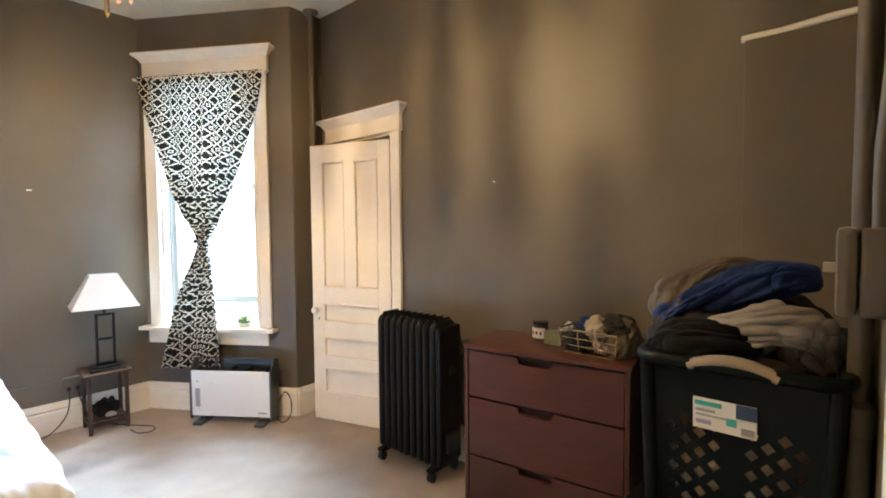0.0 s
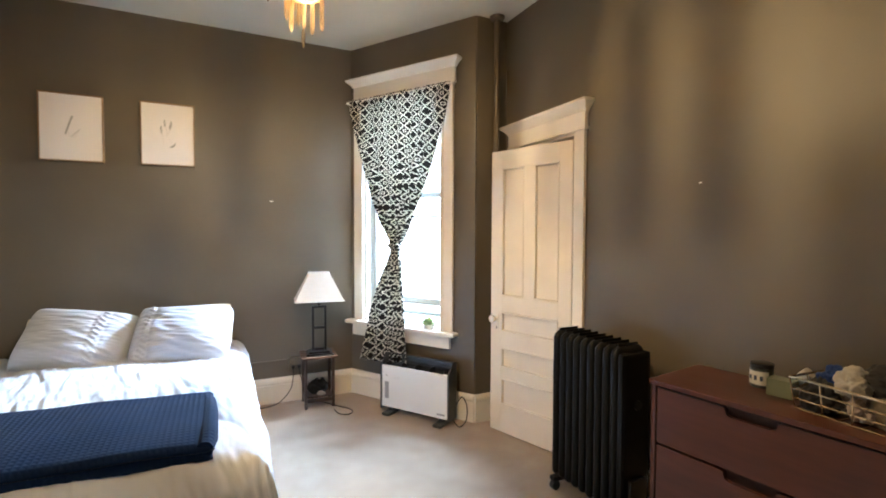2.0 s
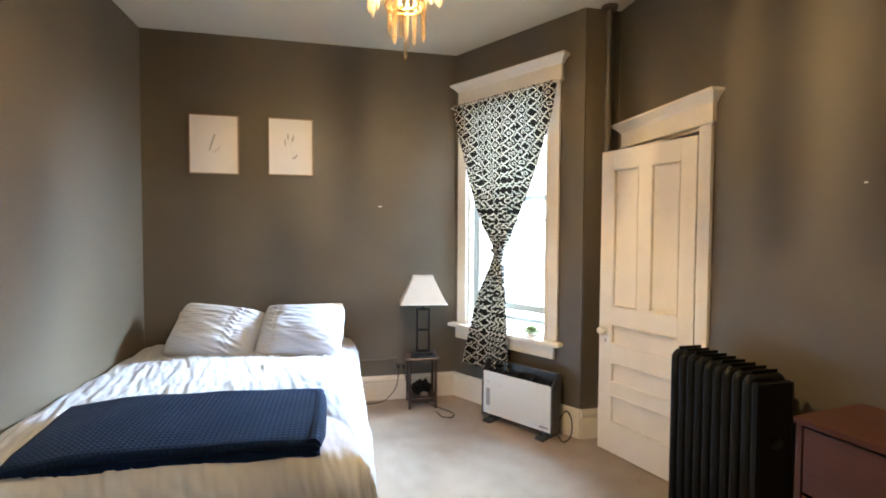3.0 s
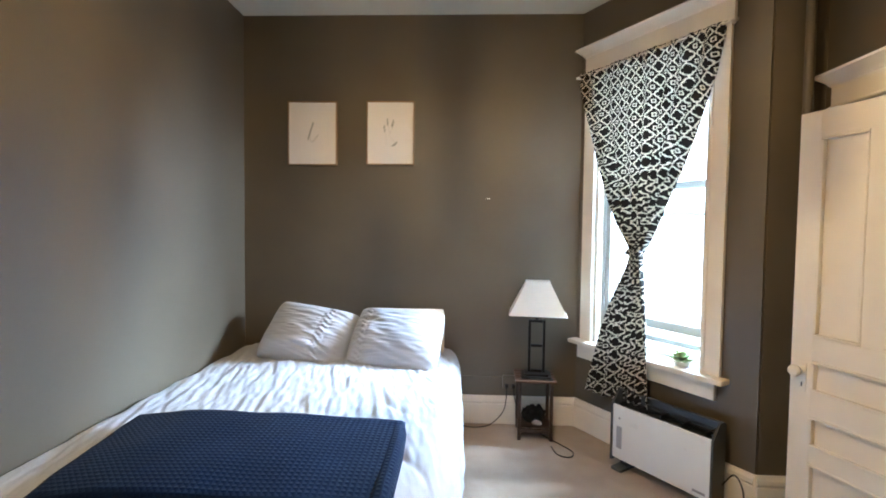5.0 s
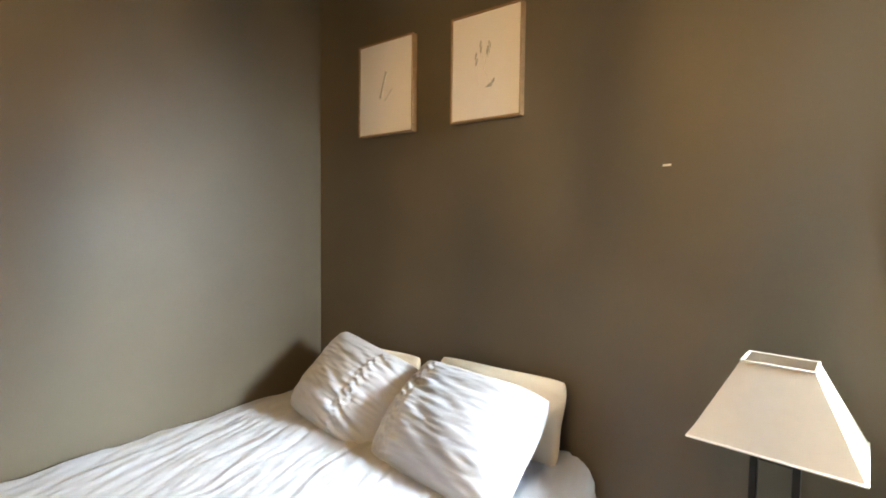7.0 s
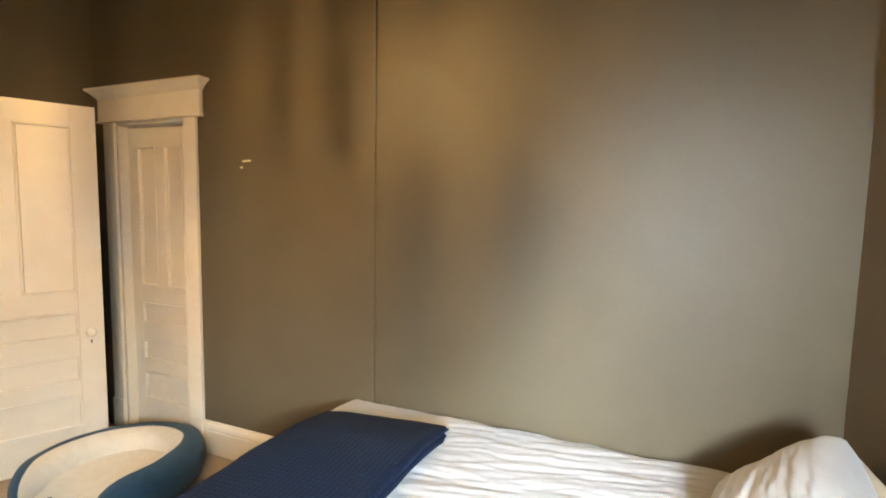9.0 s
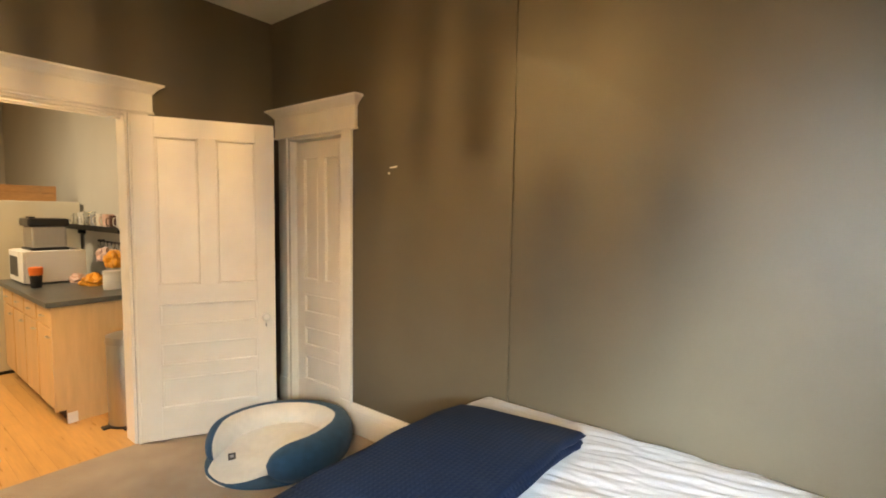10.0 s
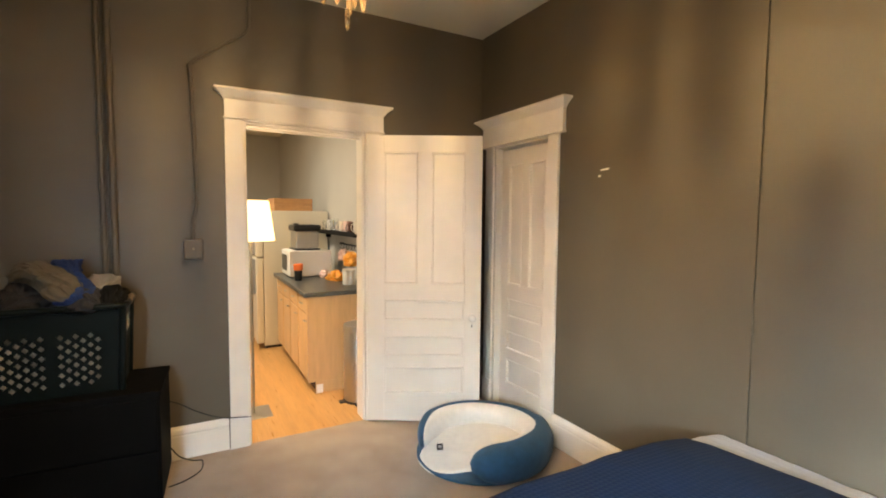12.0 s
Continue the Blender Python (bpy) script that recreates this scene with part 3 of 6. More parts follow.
part("window_sill", bx(bmesh.new(), -0.008, -0.078, WZ0 - 0.028, 1.075, 0.0, WZ0, 0.005), TRIM, wn)
part("inner_sill", box(WS0 + 0.001, 0.0005, WZ0 - 0.0275, WS1 - 0.001, WT, WZ0 - 0.0005), TRIM, wn)
part("apron", bx(bmesh.new(), 0.036, -0.028, WZ0 - 0.130, 1.010, -0.001, WZ0 - 0.0285, 0.003), TRIM, wn)


def sash_frame(y, z0, z1, bot, top):
    a, b = WS0 + 0.021, WS1 - 0.021
    fr = part("sash_frame", bx(bx(bx(bx(bmesh.new(), a, y, z0, a + 0.045, y + 0.035, z1, 0.002), b - 0.045, y, z0, b, y + 0.035, z1, 0.002), a + 0.0455, y + 0.001, z0, b - 0.0455, y + 0.034, z0 + bot, 0.002), a + 0.0455, y + 0.001, z1 - top, b - 0.0455, y + 0.034, z1, 0.002), SASH, wn)
    p = part("pane", box(a + 0.043, y + 0.015, z0 + bot - 0.002, b - 0.043, y + 0.019, z1 - top + 0.002), GLASSW, fr)
    p.visible_shadow = False


sash_frame(0.072, 0.81, 1.705, 0.055, 0.035)
sash_frame(0.127, 1.665, 2.44, 0.035, 0.05)
part("screen_rail", box(WS0 + 0.022, 0.19, 0.70, WS1 - 0.022, 0.205, 0.735), SASH, wn)
part("screen_rail", box(WS0 + 0.022, 0.19, 1.505, WS1 - 0.022, 0.205, 1.53), SASH, wn)
hd = thing("window_head", WM @ pose(0.052, 0, 0), "cream head board with crown over the window", "", kind="structure")
crown_header(0.995, WZ1 + 0.035, 2.66, hd, 0.048)
# bright overcast distance beyond the glass
bm = bmesh.new()
bx(bm, -5, 6.0, -3, 6, 6.05, 4.7)
bmesh.ops.transform(bm, matrix=WM, verts=bm.verts)
structure("backdrop", bm, PALESKY, "blown-out bright sky and distance")

# ---- pipes and conduits ----
bm = tube(bmesh.new(), [(0, 0, 0.0), (0, 0, H - 0.004)], 0.021, 14)
pp = thing("riser_pipe", pose(3.215, 3.005, 0), "taupe painted steam riser pipe with ceiling collar", "pipe")
part("pipe", bm, WALL, pp, smooth=True)
part("ceiling_collar", lathe(bmesh.new(), [(0.024, H - 0.03), (0.05, H - 0.02), (0.055, H - 0.002)], 20), WALL, pp, smooth=True)
pp = thing("heating_pipe", pose(2.475, 0.030, 0), "pair of taupe painted vertical pipes on the wall", "pipe")
part("pipe", tube(bmesh.new(), [(0, 0, 0), (0, 0, 0.98)], 0.027, 14), WALL, pp, smooth=True)
part("pipe", tube(bmesh.new(), [(0, 0, 0.98), (0, 0, H - 0.002)], 0.017, 14), WALL, pp, smooth=True)
part("pipe", tube(bmesh.new(), [(0.05, -0.012, 0), (0.05, -0.012, H - 0.002)], 0.014, 12), WALL, pp, smooth=True)
part("sleeve", lathe(bmesh.new(), [(0.028, 0.94), (0.033, 0.95), (0.033, 1.0), (0.019, 1.01)], 16), WALL, pp, smooth=True)
sw = thing("light_switch", pose(2.085, 0, 1.30), "taupe painted surface switch box with conduit above", "light switch")
bm = bx(bmesh.new(), -0.05, 0.001, -0.058, 0.05, 0.042, 0.058, 0.006)
part("switch_box", bm, OUTLET, sw)
part("cover_plate", box(-0.052, 0.043, -0.060, 0.052, 0.066, 0.060, 0.010), OUTLET, sw)
part("toggle", bx(bmesh.new(), -0.006, 0.0665, -0.004, 0.006, 0.080, 0.010, 0.002), TAUPEP, sw)
part("conduit", tube(bmesh.new(), [(0, 0.02, 0.058), (0.0, 0.02, 0.16), (-0.022, 0.014, 0.26), (-0.025, 0.014, 0.34), (-0.008, 0.014, 1.03), (-0.0, 0.014, 1.09), (-0.03, 0.014, 1.125), (-0.31, 0.014, 1.33), (-0.335, 0.014, 1.37), (-0.34, 0.014, H - 1.302)], 0.0105, 10), WALL, sw, smooth=True)
pp = thing("cable_raceway", pose(0, 2.13, 0), "thin taupe painted cable cover running up the wall", "cable cover")
part("raceway", box(0.0008, -0.008, 0.206, 0.010, 0.008, H - 0.001, 0.002), WALL, pp)
pp = thing("wall_outlet", pose(1.955, D, 0.31), "taupe surface outlet box with plugs and raceway", "outlet")
part("outlet_box", bx(bmesh.new(), -0.05, -0.035, -0.045, 0.05, -0.001, 0.05, 0.005), OUTLET, pp)
part("raceway", box(-1.85, -0.016, 0.02, -0.0505, -0.001, 0.038, 0.003), WALL, pp)
part("plug", bx(bmesh.new(), -0.036, -0.058, -0.035, -0.012, -0.0355, -0.008, 0.004), CORD, pp)
part("plug", bx(bmesh.new(), 0.012, -0.058, -0.035, 0.036, -0.0355, -0.008, 0.004), CORD, pp)
part("cord", tube(bmesh.new(), slack([(-0.024, -0.06, -0.03), (-0.027, -0.07, -0.10), (-0.05, -0.07, -0.20), (-0.14, -0.09, -0.285), (-0.25, -0.10, -0.304), (-0.33, -0.08, -0.304)]), 0.0035, 6), CORD, pp, smooth=True)
part("cord", tube(bmesh.new(), slack([(0.024, -0.06, -0.03), (0.03, -0.075, -0.09), (0.06, -0.075, -0.19), (0.10, -0.075, -0.28), (0.25, -0.25, -0.305), (0.36, -0.42, -0.305), (0.33, -0.50, -0.305), (0.26, -0.47, -0.305), (0.24, -0.36, -0.305)]), 0.004, 6), CORD, pp, smooth=True)


def mark(name, ob_pose, w, h, label):
    """A small chip in the paint."""
    t = thing(name, ob_pose, label, "wall mark")
    part("chip", box(-w / 2, 0.0006, -h / 2, w / 2, 0.0022, h / 2, 0.0004), PAPER, t)


mark("paint_chip", pose(0, 1.30, 1.788, 0, 4, -90), 0.062, 0.009, "small white paint chip on the taupe wall")
mark("paint_chip", pose(0, 1.262, 1.752, 0, 4, -90), 0.018, 0.009, "small white paint chip on the taupe wall")
mark("paint_chip", pose(1.782, D, 1.632, 0, 2, 180), 0.026, 0.007, "small white paint chip on the taupe wall")
mark("paint_chip", pose(W, 1.494, 1.61, 0, 2, 90), 0.012, 0.006, "small white paint chip on the taupe wall")

# ---- curtain ----
CURT = ((2.485, 0.035, 1.03), (2.40, 0.045, 1.02), (2.24, 0.10, 0.985), (1.98, 0.20, 0.90), (1.75, 0.285, 0.815), (1.60, 0.345, 0.745), (1.45, 0.43, 0.685), (1.34, 0.51, 0.64), (1.28, 0.54, 0.605), (1.21, 0.52, 0.61), (1.10, 0.47, 0.63), (0.95, 0.395, 0.65), (0.72, 0.31, 0.675), (0.37, 0.215, 0.70))


def curtain_edge(z):
    for (za, la, ra), (zb, lb, rb) in zip(CURT, CURT[1:]):
        if z >= zb - 1e-9:
            k = (za - z) / (za - zb)
            return la + (lb - la) * k, ra + (rb - ra) * k
    return CURT[-1][1:]


def curtain_point(u, v):
    z = 2.485 - v * 2.11
    l, r = curtain_edge(z)
    w = r - l
    # cloth bunches more where the panel is narrow
    bunch = max(0.0, 1 - w / 1.03)
    s = l + w * (u + 0.012 * math.sin(u * 31 + v * 4))
    amp = 0.018 + 0.008 * bunch * min(1, w / 0.18 + 0.25)
    amp = amp * min(1, 0.3 + v * 8) + 0.014 * max(0, v - 0.6)
    n = 0.058 + 0.062 * min(1, v * 1.3) + amp * math.sin(u * 2 * math.pi * 7.5 + 1.4 * math.sin(v * 5) + 1.3 * math.sin(u * 9)) + 0.012 * noise.noise((u * 6, v * 5, 0.3)) + 0.006 * max(0, 1 - v * 12) * math.sin(u * 150)
    if abs(z - 1.28) < 0.12:
        n += 0.03 * (1 - abs(z - 1.28) / 0.12) * math.sin(math.pi * u)
    hem = 0.035 * (math.sin(u * 5.1 + 0.6) * 0.5 + 0.4 * u) * max(0, v - 0.85) / 0.15
    p = wpt(s, n, z - hem)
    return p


def curtain_uv(u, v):
    """The cloth on show: the rest lies inside the folds where the panel is narrow."""
    l, r = curtain_edge(2.485 - v * 2.11)
    shown = 1.30 + 0.55 * min(1, max(0, (v - 0.55) / 0.08))
    return 0.7 + (u - 0.5) * max(0.14, r - l) * shown, v * 2.15


cu = thing("curtain", pose(0, 0, 0), "black and white lattice-print curtain knotted in the middle", "curtain")
cl = part("curtain_panel", sheet(bmesh.new(), curtain_point, 150, 150, curtain_uv), CURTAIN, cu, smooth="all")
so = cl.modifiers.new("thickness", "SOLIDIFY")
so.thickness = 0.0015


def knot_point(u, v):
    a, b = u * 2 * math.pi, v * 2 * math.pi
    r = 0.017 + 0.005 * math.sin(3 * a + 2 * b) + 0.004 * math.sin(5 * b + a)
    s = 0.572 + (0.036 + r * math.cos(b)) * math.cos(a)
    return wpt(s, 0.125 + (0.036 + r * math.cos(b)) * math.sin(a), 1.278 + r * 0.9 * math.sin(b) + 0.008 * math.sin(a))


part("knot", sheet(bmesh.new(), knot_point, 40, 18, lambda u, v: (u * 0.4, v * 0.16 + 0.05), wrap=False), CURTAIN, cu, "cloth of the panel wrapped round itself", smooth="all")
rod = thing("curtain_rod", pose(0, 0, 0), "thin white curtain rod under the window head", "curtain rod")
part("rod", tube(bmesh.new(), [wpt(0.0, 0.055, 2.472), wpt(1.05, 0.055, 2.472)], 0.007, 10), WHITEP, rod, smooth=True)
for s in (0.004, 1.046):
    part("bracket", tube(bmesh.new(), [wpt(s, 0.026, 2.472), wpt(s, 0.056, 2.472)], 0.008, 8), WHITEP, rod)

# ---- succulent on the sill ----
su = thing("succulent", WM @ pose(0.80, 0.012, WZ0 + 0.0005) @ Matrix.Diagonal((1.3, 1.3, 1.2, 1)), "small green succulent in a shallow pot on the sill", "plant")
part("pot", lathe(bmesh.new(), [(0.022, 0), (0.030, 0.004), (0.036, 0.026), (0.033, 0.027), (0.031, 0.020), (0.002, 0.018)], 20), POTM, su, smooth=True)
rng = random.Random(4)
for ring, (cnt, ln, tilt, z) in enumerate(((9, 0.060, 12, 0.024), (8, 0.050, 34, 0.030), (6, 0.040, 56, 0.036), (4, 0.028, 74, 0.042))):
    for k in range(cnt):
        bm = bmesh.new()
        ln2 = ln * rng.uniform(0.85, 1.15)
        prof = [(0.006, 0.0), (0.010, 0.3), (0.0125, 0.55), (0.009, 0.8), (0.0015, 1.0)]
        rings = [[bm.verts.new((t * ln2, w * math.cos(j * math.pi / 3), 0.45 * w * math.sin(j * math.pi / 3))) for j in range(6)] for w, t in prof]
        for a, b in zip(rings, rings[1:]):
            for j in range(6):
                bm.faces.new((a[j], a[(j + 1) % 6], b[(j + 1) % 6], b[j]))
        bm.faces.new(rings[0][::-1])
        bm.faces.new(rings[-1])
        bmesh.ops.transform(bm, matrix=pose(0, 0, z, 0, -tilt + rng.uniform(-6, 6), k * 360 / cnt + ring * 23), verts=bm.verts)
        part("leaf", bm, LEAF, su, smooth="all")

# ---- bed ----
BX0, BX1, BY0, BY1, BZ = 0.02, 1.585, 1.955, 4.05, 0.55


def bed_wrinkle(x, y):
    k = 0.0062 * noise.noise((x * 24 + y * 4.0, y * 3.4, 1.7)) + 0.0052 * noise.noise((x * 42 + y * 9, y * 8.0, 4.1)) + 0.0026 * noise.noise((x * 75 + y * 10, y * 16, 2.2))
    k += 0.008 * noise.noise((x * 5, y * 5, 9.3))
    k -= 0.0050 * max(0, 1 - abs(noise.noise((x * 9 + y * 2.2, y * 2.1, 6.0))) * 6)
    return k


def comforter_point(u, v):
    """u runs across the bed from the wall and down the open side; v from the pillows and down the foot."""
    R = 0.11

    def fold(t, a, b, drop):
        flat = b - a
        arc = R * math.pi / 2
        total = flat - R + arc + drop
        d = t * total
        if d < flat - R:
            return a + d, 0.0, 0.0
        if d < flat - R + arc:
            q = (d - flat + R) / R
            return b - R + R * math.sin(q), R * (1 - math.cos(q)), q / (math.pi / 2)
        return b, R + (d - flat + R - arc), 1.0

    x, dx, kx = fold(u, BX0, BX1, 0.40)
    yy, dy, ky = fold(v, -BY1, -BY0, 0.40)
    y = -yy
    z = BZ - max(dx, dy)
    w = bed_wrinkle(x + dx, y - dy)
    flare = 0.02 * math.sin((y * 9 + x * 7) + 2 * noise.noise((x * 3, y * 3, 0))) + 0.022
    side = min(1, dx / 0.4)
    foot = min(1, dy / 0.4)
    soft = 0.018 * math.sin(math.pi * min(1, max(0, (x - BX0) / 1.5))) + 0.012 * noise.noise((x * 1.6, y * 1.3, 2.0))
    wallside = -0.012 * max(0, 1 - (x - BX0) / 0.12) ** 2
    return Vector((x + kx * w * 1.3 + side * flare * kx, y - ky * w * 1.3 - foot * flare * ky, max(0.03, z + (w + soft) * (1 - max(kx, ky)) + wallside * (1 - ky))))


bed = thing("bed", pose(0, 0, 0), "unmade double bed with a white ruched comforter along the wall", "bed")
part("mattress", bx(bmesh.new(), 0.06, 2.02, 0.26, 1.50, 4.05, 0.49, 0.04), MATTR, bed)
part("box_spring", bx(bmesh.new(), 0.07, 2.03, 0.09, 1.49, 4.04, 0.255, 0.015), MATTR, bed)
for x in (0.12, 1.44):
    for y in (2.08, 3.98):
        part("leg", box(x - 0.025, y - 0.025, 0, x + 0.025, y + 0.025, 0.088), BLACKM, bed)
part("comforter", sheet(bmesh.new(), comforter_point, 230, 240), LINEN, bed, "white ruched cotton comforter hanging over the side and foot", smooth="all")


def pillow(name, label, m, w, h, t, material, ruche=None, seed=0):
    """A stuffed pillow, local x wide, z high, leaning; ruche: where its gathered band runs."""
    bm = bmesh.new()
    nu, nv = 100, 76
    grids = []
    for side in (-1, 1):
        g = []
        for j in range(nv + 1):
            row = []
            for i in range(nu + 1):
                a, b = 2 * i / nu - 1, 2 * j / nv - 1
                ea, eb = 1 - abs(a) ** 2.2, 1 - abs(b) ** 2.2
                th = t * (max(0, ea) * max(0, eb)) ** 0.46
                pin = 1 - 0.06 * (1 - abs(b) ** 2) * abs(a) ** 3
                pin2 = 1 - 0.08 * (1 - abs(a) ** 2) * abs(b) ** 3
                cor = 1 - 0.10 * (abs(a) * abs(b)) ** 3
                x, z = a * w / 2 * pin * cor, b * h / 2 * pin2 * cor
                wr = 0.0
                if ruche is not None:
                    near = math.exp(-((a - ruche) / 0.55) ** 2)
                    band = math.exp(-((a - ruche) / 0.07) ** 2)
                    wr = 0.011 * noise.noise((a * 2.2 + seed, b * 8 + 1.5 * a, seed)) * (0.5 + near) + 0.0055 * noise.noise((a * 4 + seed, b * 20, seed + 3)) * (0.5 + near)
                    wr += 0.007 * band * math.sin(b * 40 + 30 * a) + 0.004 * band * math.sin(b * 58 - 40 * a) - 0.004 * math.exp(-((a - ruche - 0.11) / 0.035) ** 2) - 0.004 * math.exp(-((a - ruche + 0.11) / 0.035) ** 2)
                else:
                    wr = 0.010 * noise.noise((a * 3 + seed, b * 3, seed))
                edge = min(1, 3 * max(0, min(1 - abs(a), 1 - abs(b))) * 3)
                y = side * (th + wr * edge) + 0.03 * noise.noise((a * 0.9 + seed, b * 0.9, 5)) - 0.03 * (1 - b) * 0.2
                row.append((x, y, z))
            g.append(row)
        grids.append(g)
    vv = {}

    def vert(p):
        key = tuple(round(c, 5) for c in p)
        if key not in vv:
            vv[key] = bm.verts.new(p)
        return vv[key]

    for g in grids:
        for j in range(nv):
            for i in range(nu):
                q = []
                for p in (g[j][i], g[j][i + 1], g[j + 1][i + 1], g[j + 1][i]):
                    w_ = vert(p)
                    if w_ not in q:
                        q.append(w_)
                if len(q) > 2 and bm.faces.get(q) is None:
                    bm.faces.new(q)
    ob = part(name, bm, material, None, smooth="all")
    ob.matrix_world = m
    return tagged(ob, label, "pillow", "pillows on the bed")


pillow("pillow", "plain ivory pillow propped against the wall", pose(1.195, 3.965, 0.690, -14, 0, 0), 0.61, 0.34, 0.055, IVORY, None, 2)
pillow("pillow", "plain ivory pillow propped against the wall", pose(0.53, 3.965, 0.665, -14, 0, 0), 0.56, 0.33, 0.055, IVORY, None, 5)
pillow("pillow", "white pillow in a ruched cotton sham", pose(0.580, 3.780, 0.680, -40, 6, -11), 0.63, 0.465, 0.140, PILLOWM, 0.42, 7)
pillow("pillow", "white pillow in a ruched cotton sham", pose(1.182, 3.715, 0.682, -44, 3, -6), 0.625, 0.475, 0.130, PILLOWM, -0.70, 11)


def blanket_slab(z0, z1, inset, seed):
    """One fold of the blanket: a rounded flat slab with a soft outline."""
    A, B, C, E_ = Vector((0.270, 2.025, 0)), Vector((1.385, 2.010, 0)), Vector((1.375, 2.605, 0)), Vector((0.215, 2.640, 0))

    bm = bmesh.new()
    nu, nv = 70, 40
    top, bot = [], []
    for j in range(nv + 1):
        rt, rb = [], []
        for i in range(nu + 1):
            a, b = i / nu, j / nv
            p = (A * (1 - a) + B * a) * (1 - b) + (E_ * (1 - a) + C * a) * b
            p = p + (Vector((0.8, 2.3, 0)) - p) * inset
            d = min(a * 1.17, (1 - a) * 1.17, b * 0.65, (1 - b) * 0.65)
            k = min(1, d / 0.035)
            r = math.sqrt(max(0, 1 - (1 - k) ** 2))
            mid = (z0 + z1) / 2
            sag = 0.006 * noise.noise((p.x * 4, p.y * 4, seed)) - 0.022 * max(0, 1 - a * 5) + 0.012 * math.sin(math.pi * a) - 0.022 * (1 - b) ** 3
            wob = Vector((0.006 * noise.noise((p.y * 7, seed, 0)), 0.007 * noise.noise((p.x * 6, seed, 3)), 0))
            rt.append(bm.verts.new(p + wob + Vector((0, 0, mid + (z1 - mid) * r + sag))))
            rb.append(bm.verts.new(p + wob + Vector((0, 0, mid - (mid - z0) * r + sag))))
        top.append(rt)
        bot.append(rb)
    for j in range(nv):
        for i in range(nu):
            bm.faces.new((top[j][i], top[j][i + 1], top[j + 1][i + 1], top[j + 1][i]))
            bm.faces.new((bot[j][i], bot[j + 1][i], bot[j + 1][i + 1], bot[j][i + 1]))
    bmesh.ops.remove_doubles(bm, verts=bm.verts, dist=0.0012)
    return bm


bl = thing("throw_blanket", pose(0, 0, 0), "folded navy waffle-weave blanket laid across the bed", "blanket")
part("lower_fold", blanket_slab(0.546, 0.590, 0.008, 3.0), WAFFLE, bl, smooth="all")
part("upper_fold", blanket_slab(0.586, 0.624, 0.0, 8.0), WAFFLE, bl, smooth="all")

roll = tube(bmesh.new(), [(1.352, 2.020, 0.584), (1.362, 2.10, 0.590), (1.360, 2.35, 0.592), (1.352, 2.52, 0.590), (1.345, 2.600, 0.586)], [0.030, 0.036, 0.037, 0.036, 0.028], 18)
part("rolled_end", roll, WAFFLE, bl, "rounded fold at the end of the blanket", smooth=True)

# ---- pictures ----


def botanical(root, kind):
    rg = random.Random(kind)
    if kind == 1:
        stem = [(0.015, 0.075), (-0.005, 0.03), (-0.018, -0.02), (-0.012, -0.06), (0.015, -0.07), (0.04, -0.03)]
        part("drawn_stem", tube(bmesh.new(), [(x, -0.0305, z) for x, z in stem], 0.0014, 4), INKL, root)
        for k in range(9):
            t = k / 8
            x, z = 0.012 - 0.035 * t, 0.07 - 0.11 * t
            bm = lathe(bmesh.new(), [(0.0004, -0.016), (0.0052, -0.005), (0.0058, 0.005), (0.0004, 0.016)], 8)
            bmesh.ops.transform(bm, matrix=pose(x - 0.008, -0.0302, z, 0, -25 + 30 * t, 0) @ Matrix.Diagonal((1, 0.1, 0.7, 1)), verts=bm.verts)
            part("drawn_leaf", bm, INK, root)
        for k in range(5):
            bm = lathe(bmesh.new(), [(0.0004, -0.015), (0.0045, 0.0), (0.0004, 0.015)], 8)
            bmesh.ops.transform(bm, matrix=pose(0.005 + 0.009 * k, -0.0302, -0.055 + 0.010 * k, 0, 50, 0) @ Matrix.Diagonal((1, 0.1, 1, 1)), verts=bm.verts)
            part("drawn_leaf", bm, INKL, root)
    else:
        for x0, z0, x1, z1 in ((-0.022, 0.09, -0.004, -0.02), (0.022, 0.085, 0.0, 0.0), (-0.045, 0.05, -0.028, -0.08), (0.0, -0.02, 0.035, -0.085)):
            part("drawn_stem", tube(bmesh.new(), [(x0, -0.0305, z0), ((x0 + x1) / 2 + 0.004, -0.0305, (z0 + z1) / 2), (x1, -0.0305, z1)], 0.0014, 4), INKL, root)
        for x, z, r in ((-0.022, 0.09, 10), (-0.019, 0.068, 10), (0.022, 0.082, -16), (0.017, 0.064, -16), (-0.044, 0.045, 14), (-0.04, 0.02, 14), (0.012, 0.05, -10), (0.03, -0.08, 70), (0.04, -0.072, 30), (0.022, -0.088, 80)):
            bm = lathe(bmesh.new(), [(0.0004, -0.018), (0.0050, -0.004), (0.0050, 0.005), (0.0004, 0.018)], 8)
            bmesh.ops.transform(bm, matrix=pose(x, -0.0302, z, 0, r, 0) @ Matrix.Diagonal((1, 0.1, 1, 1)), verts=bm.verts)
            part("drawn_leaf", bm, INK, root)


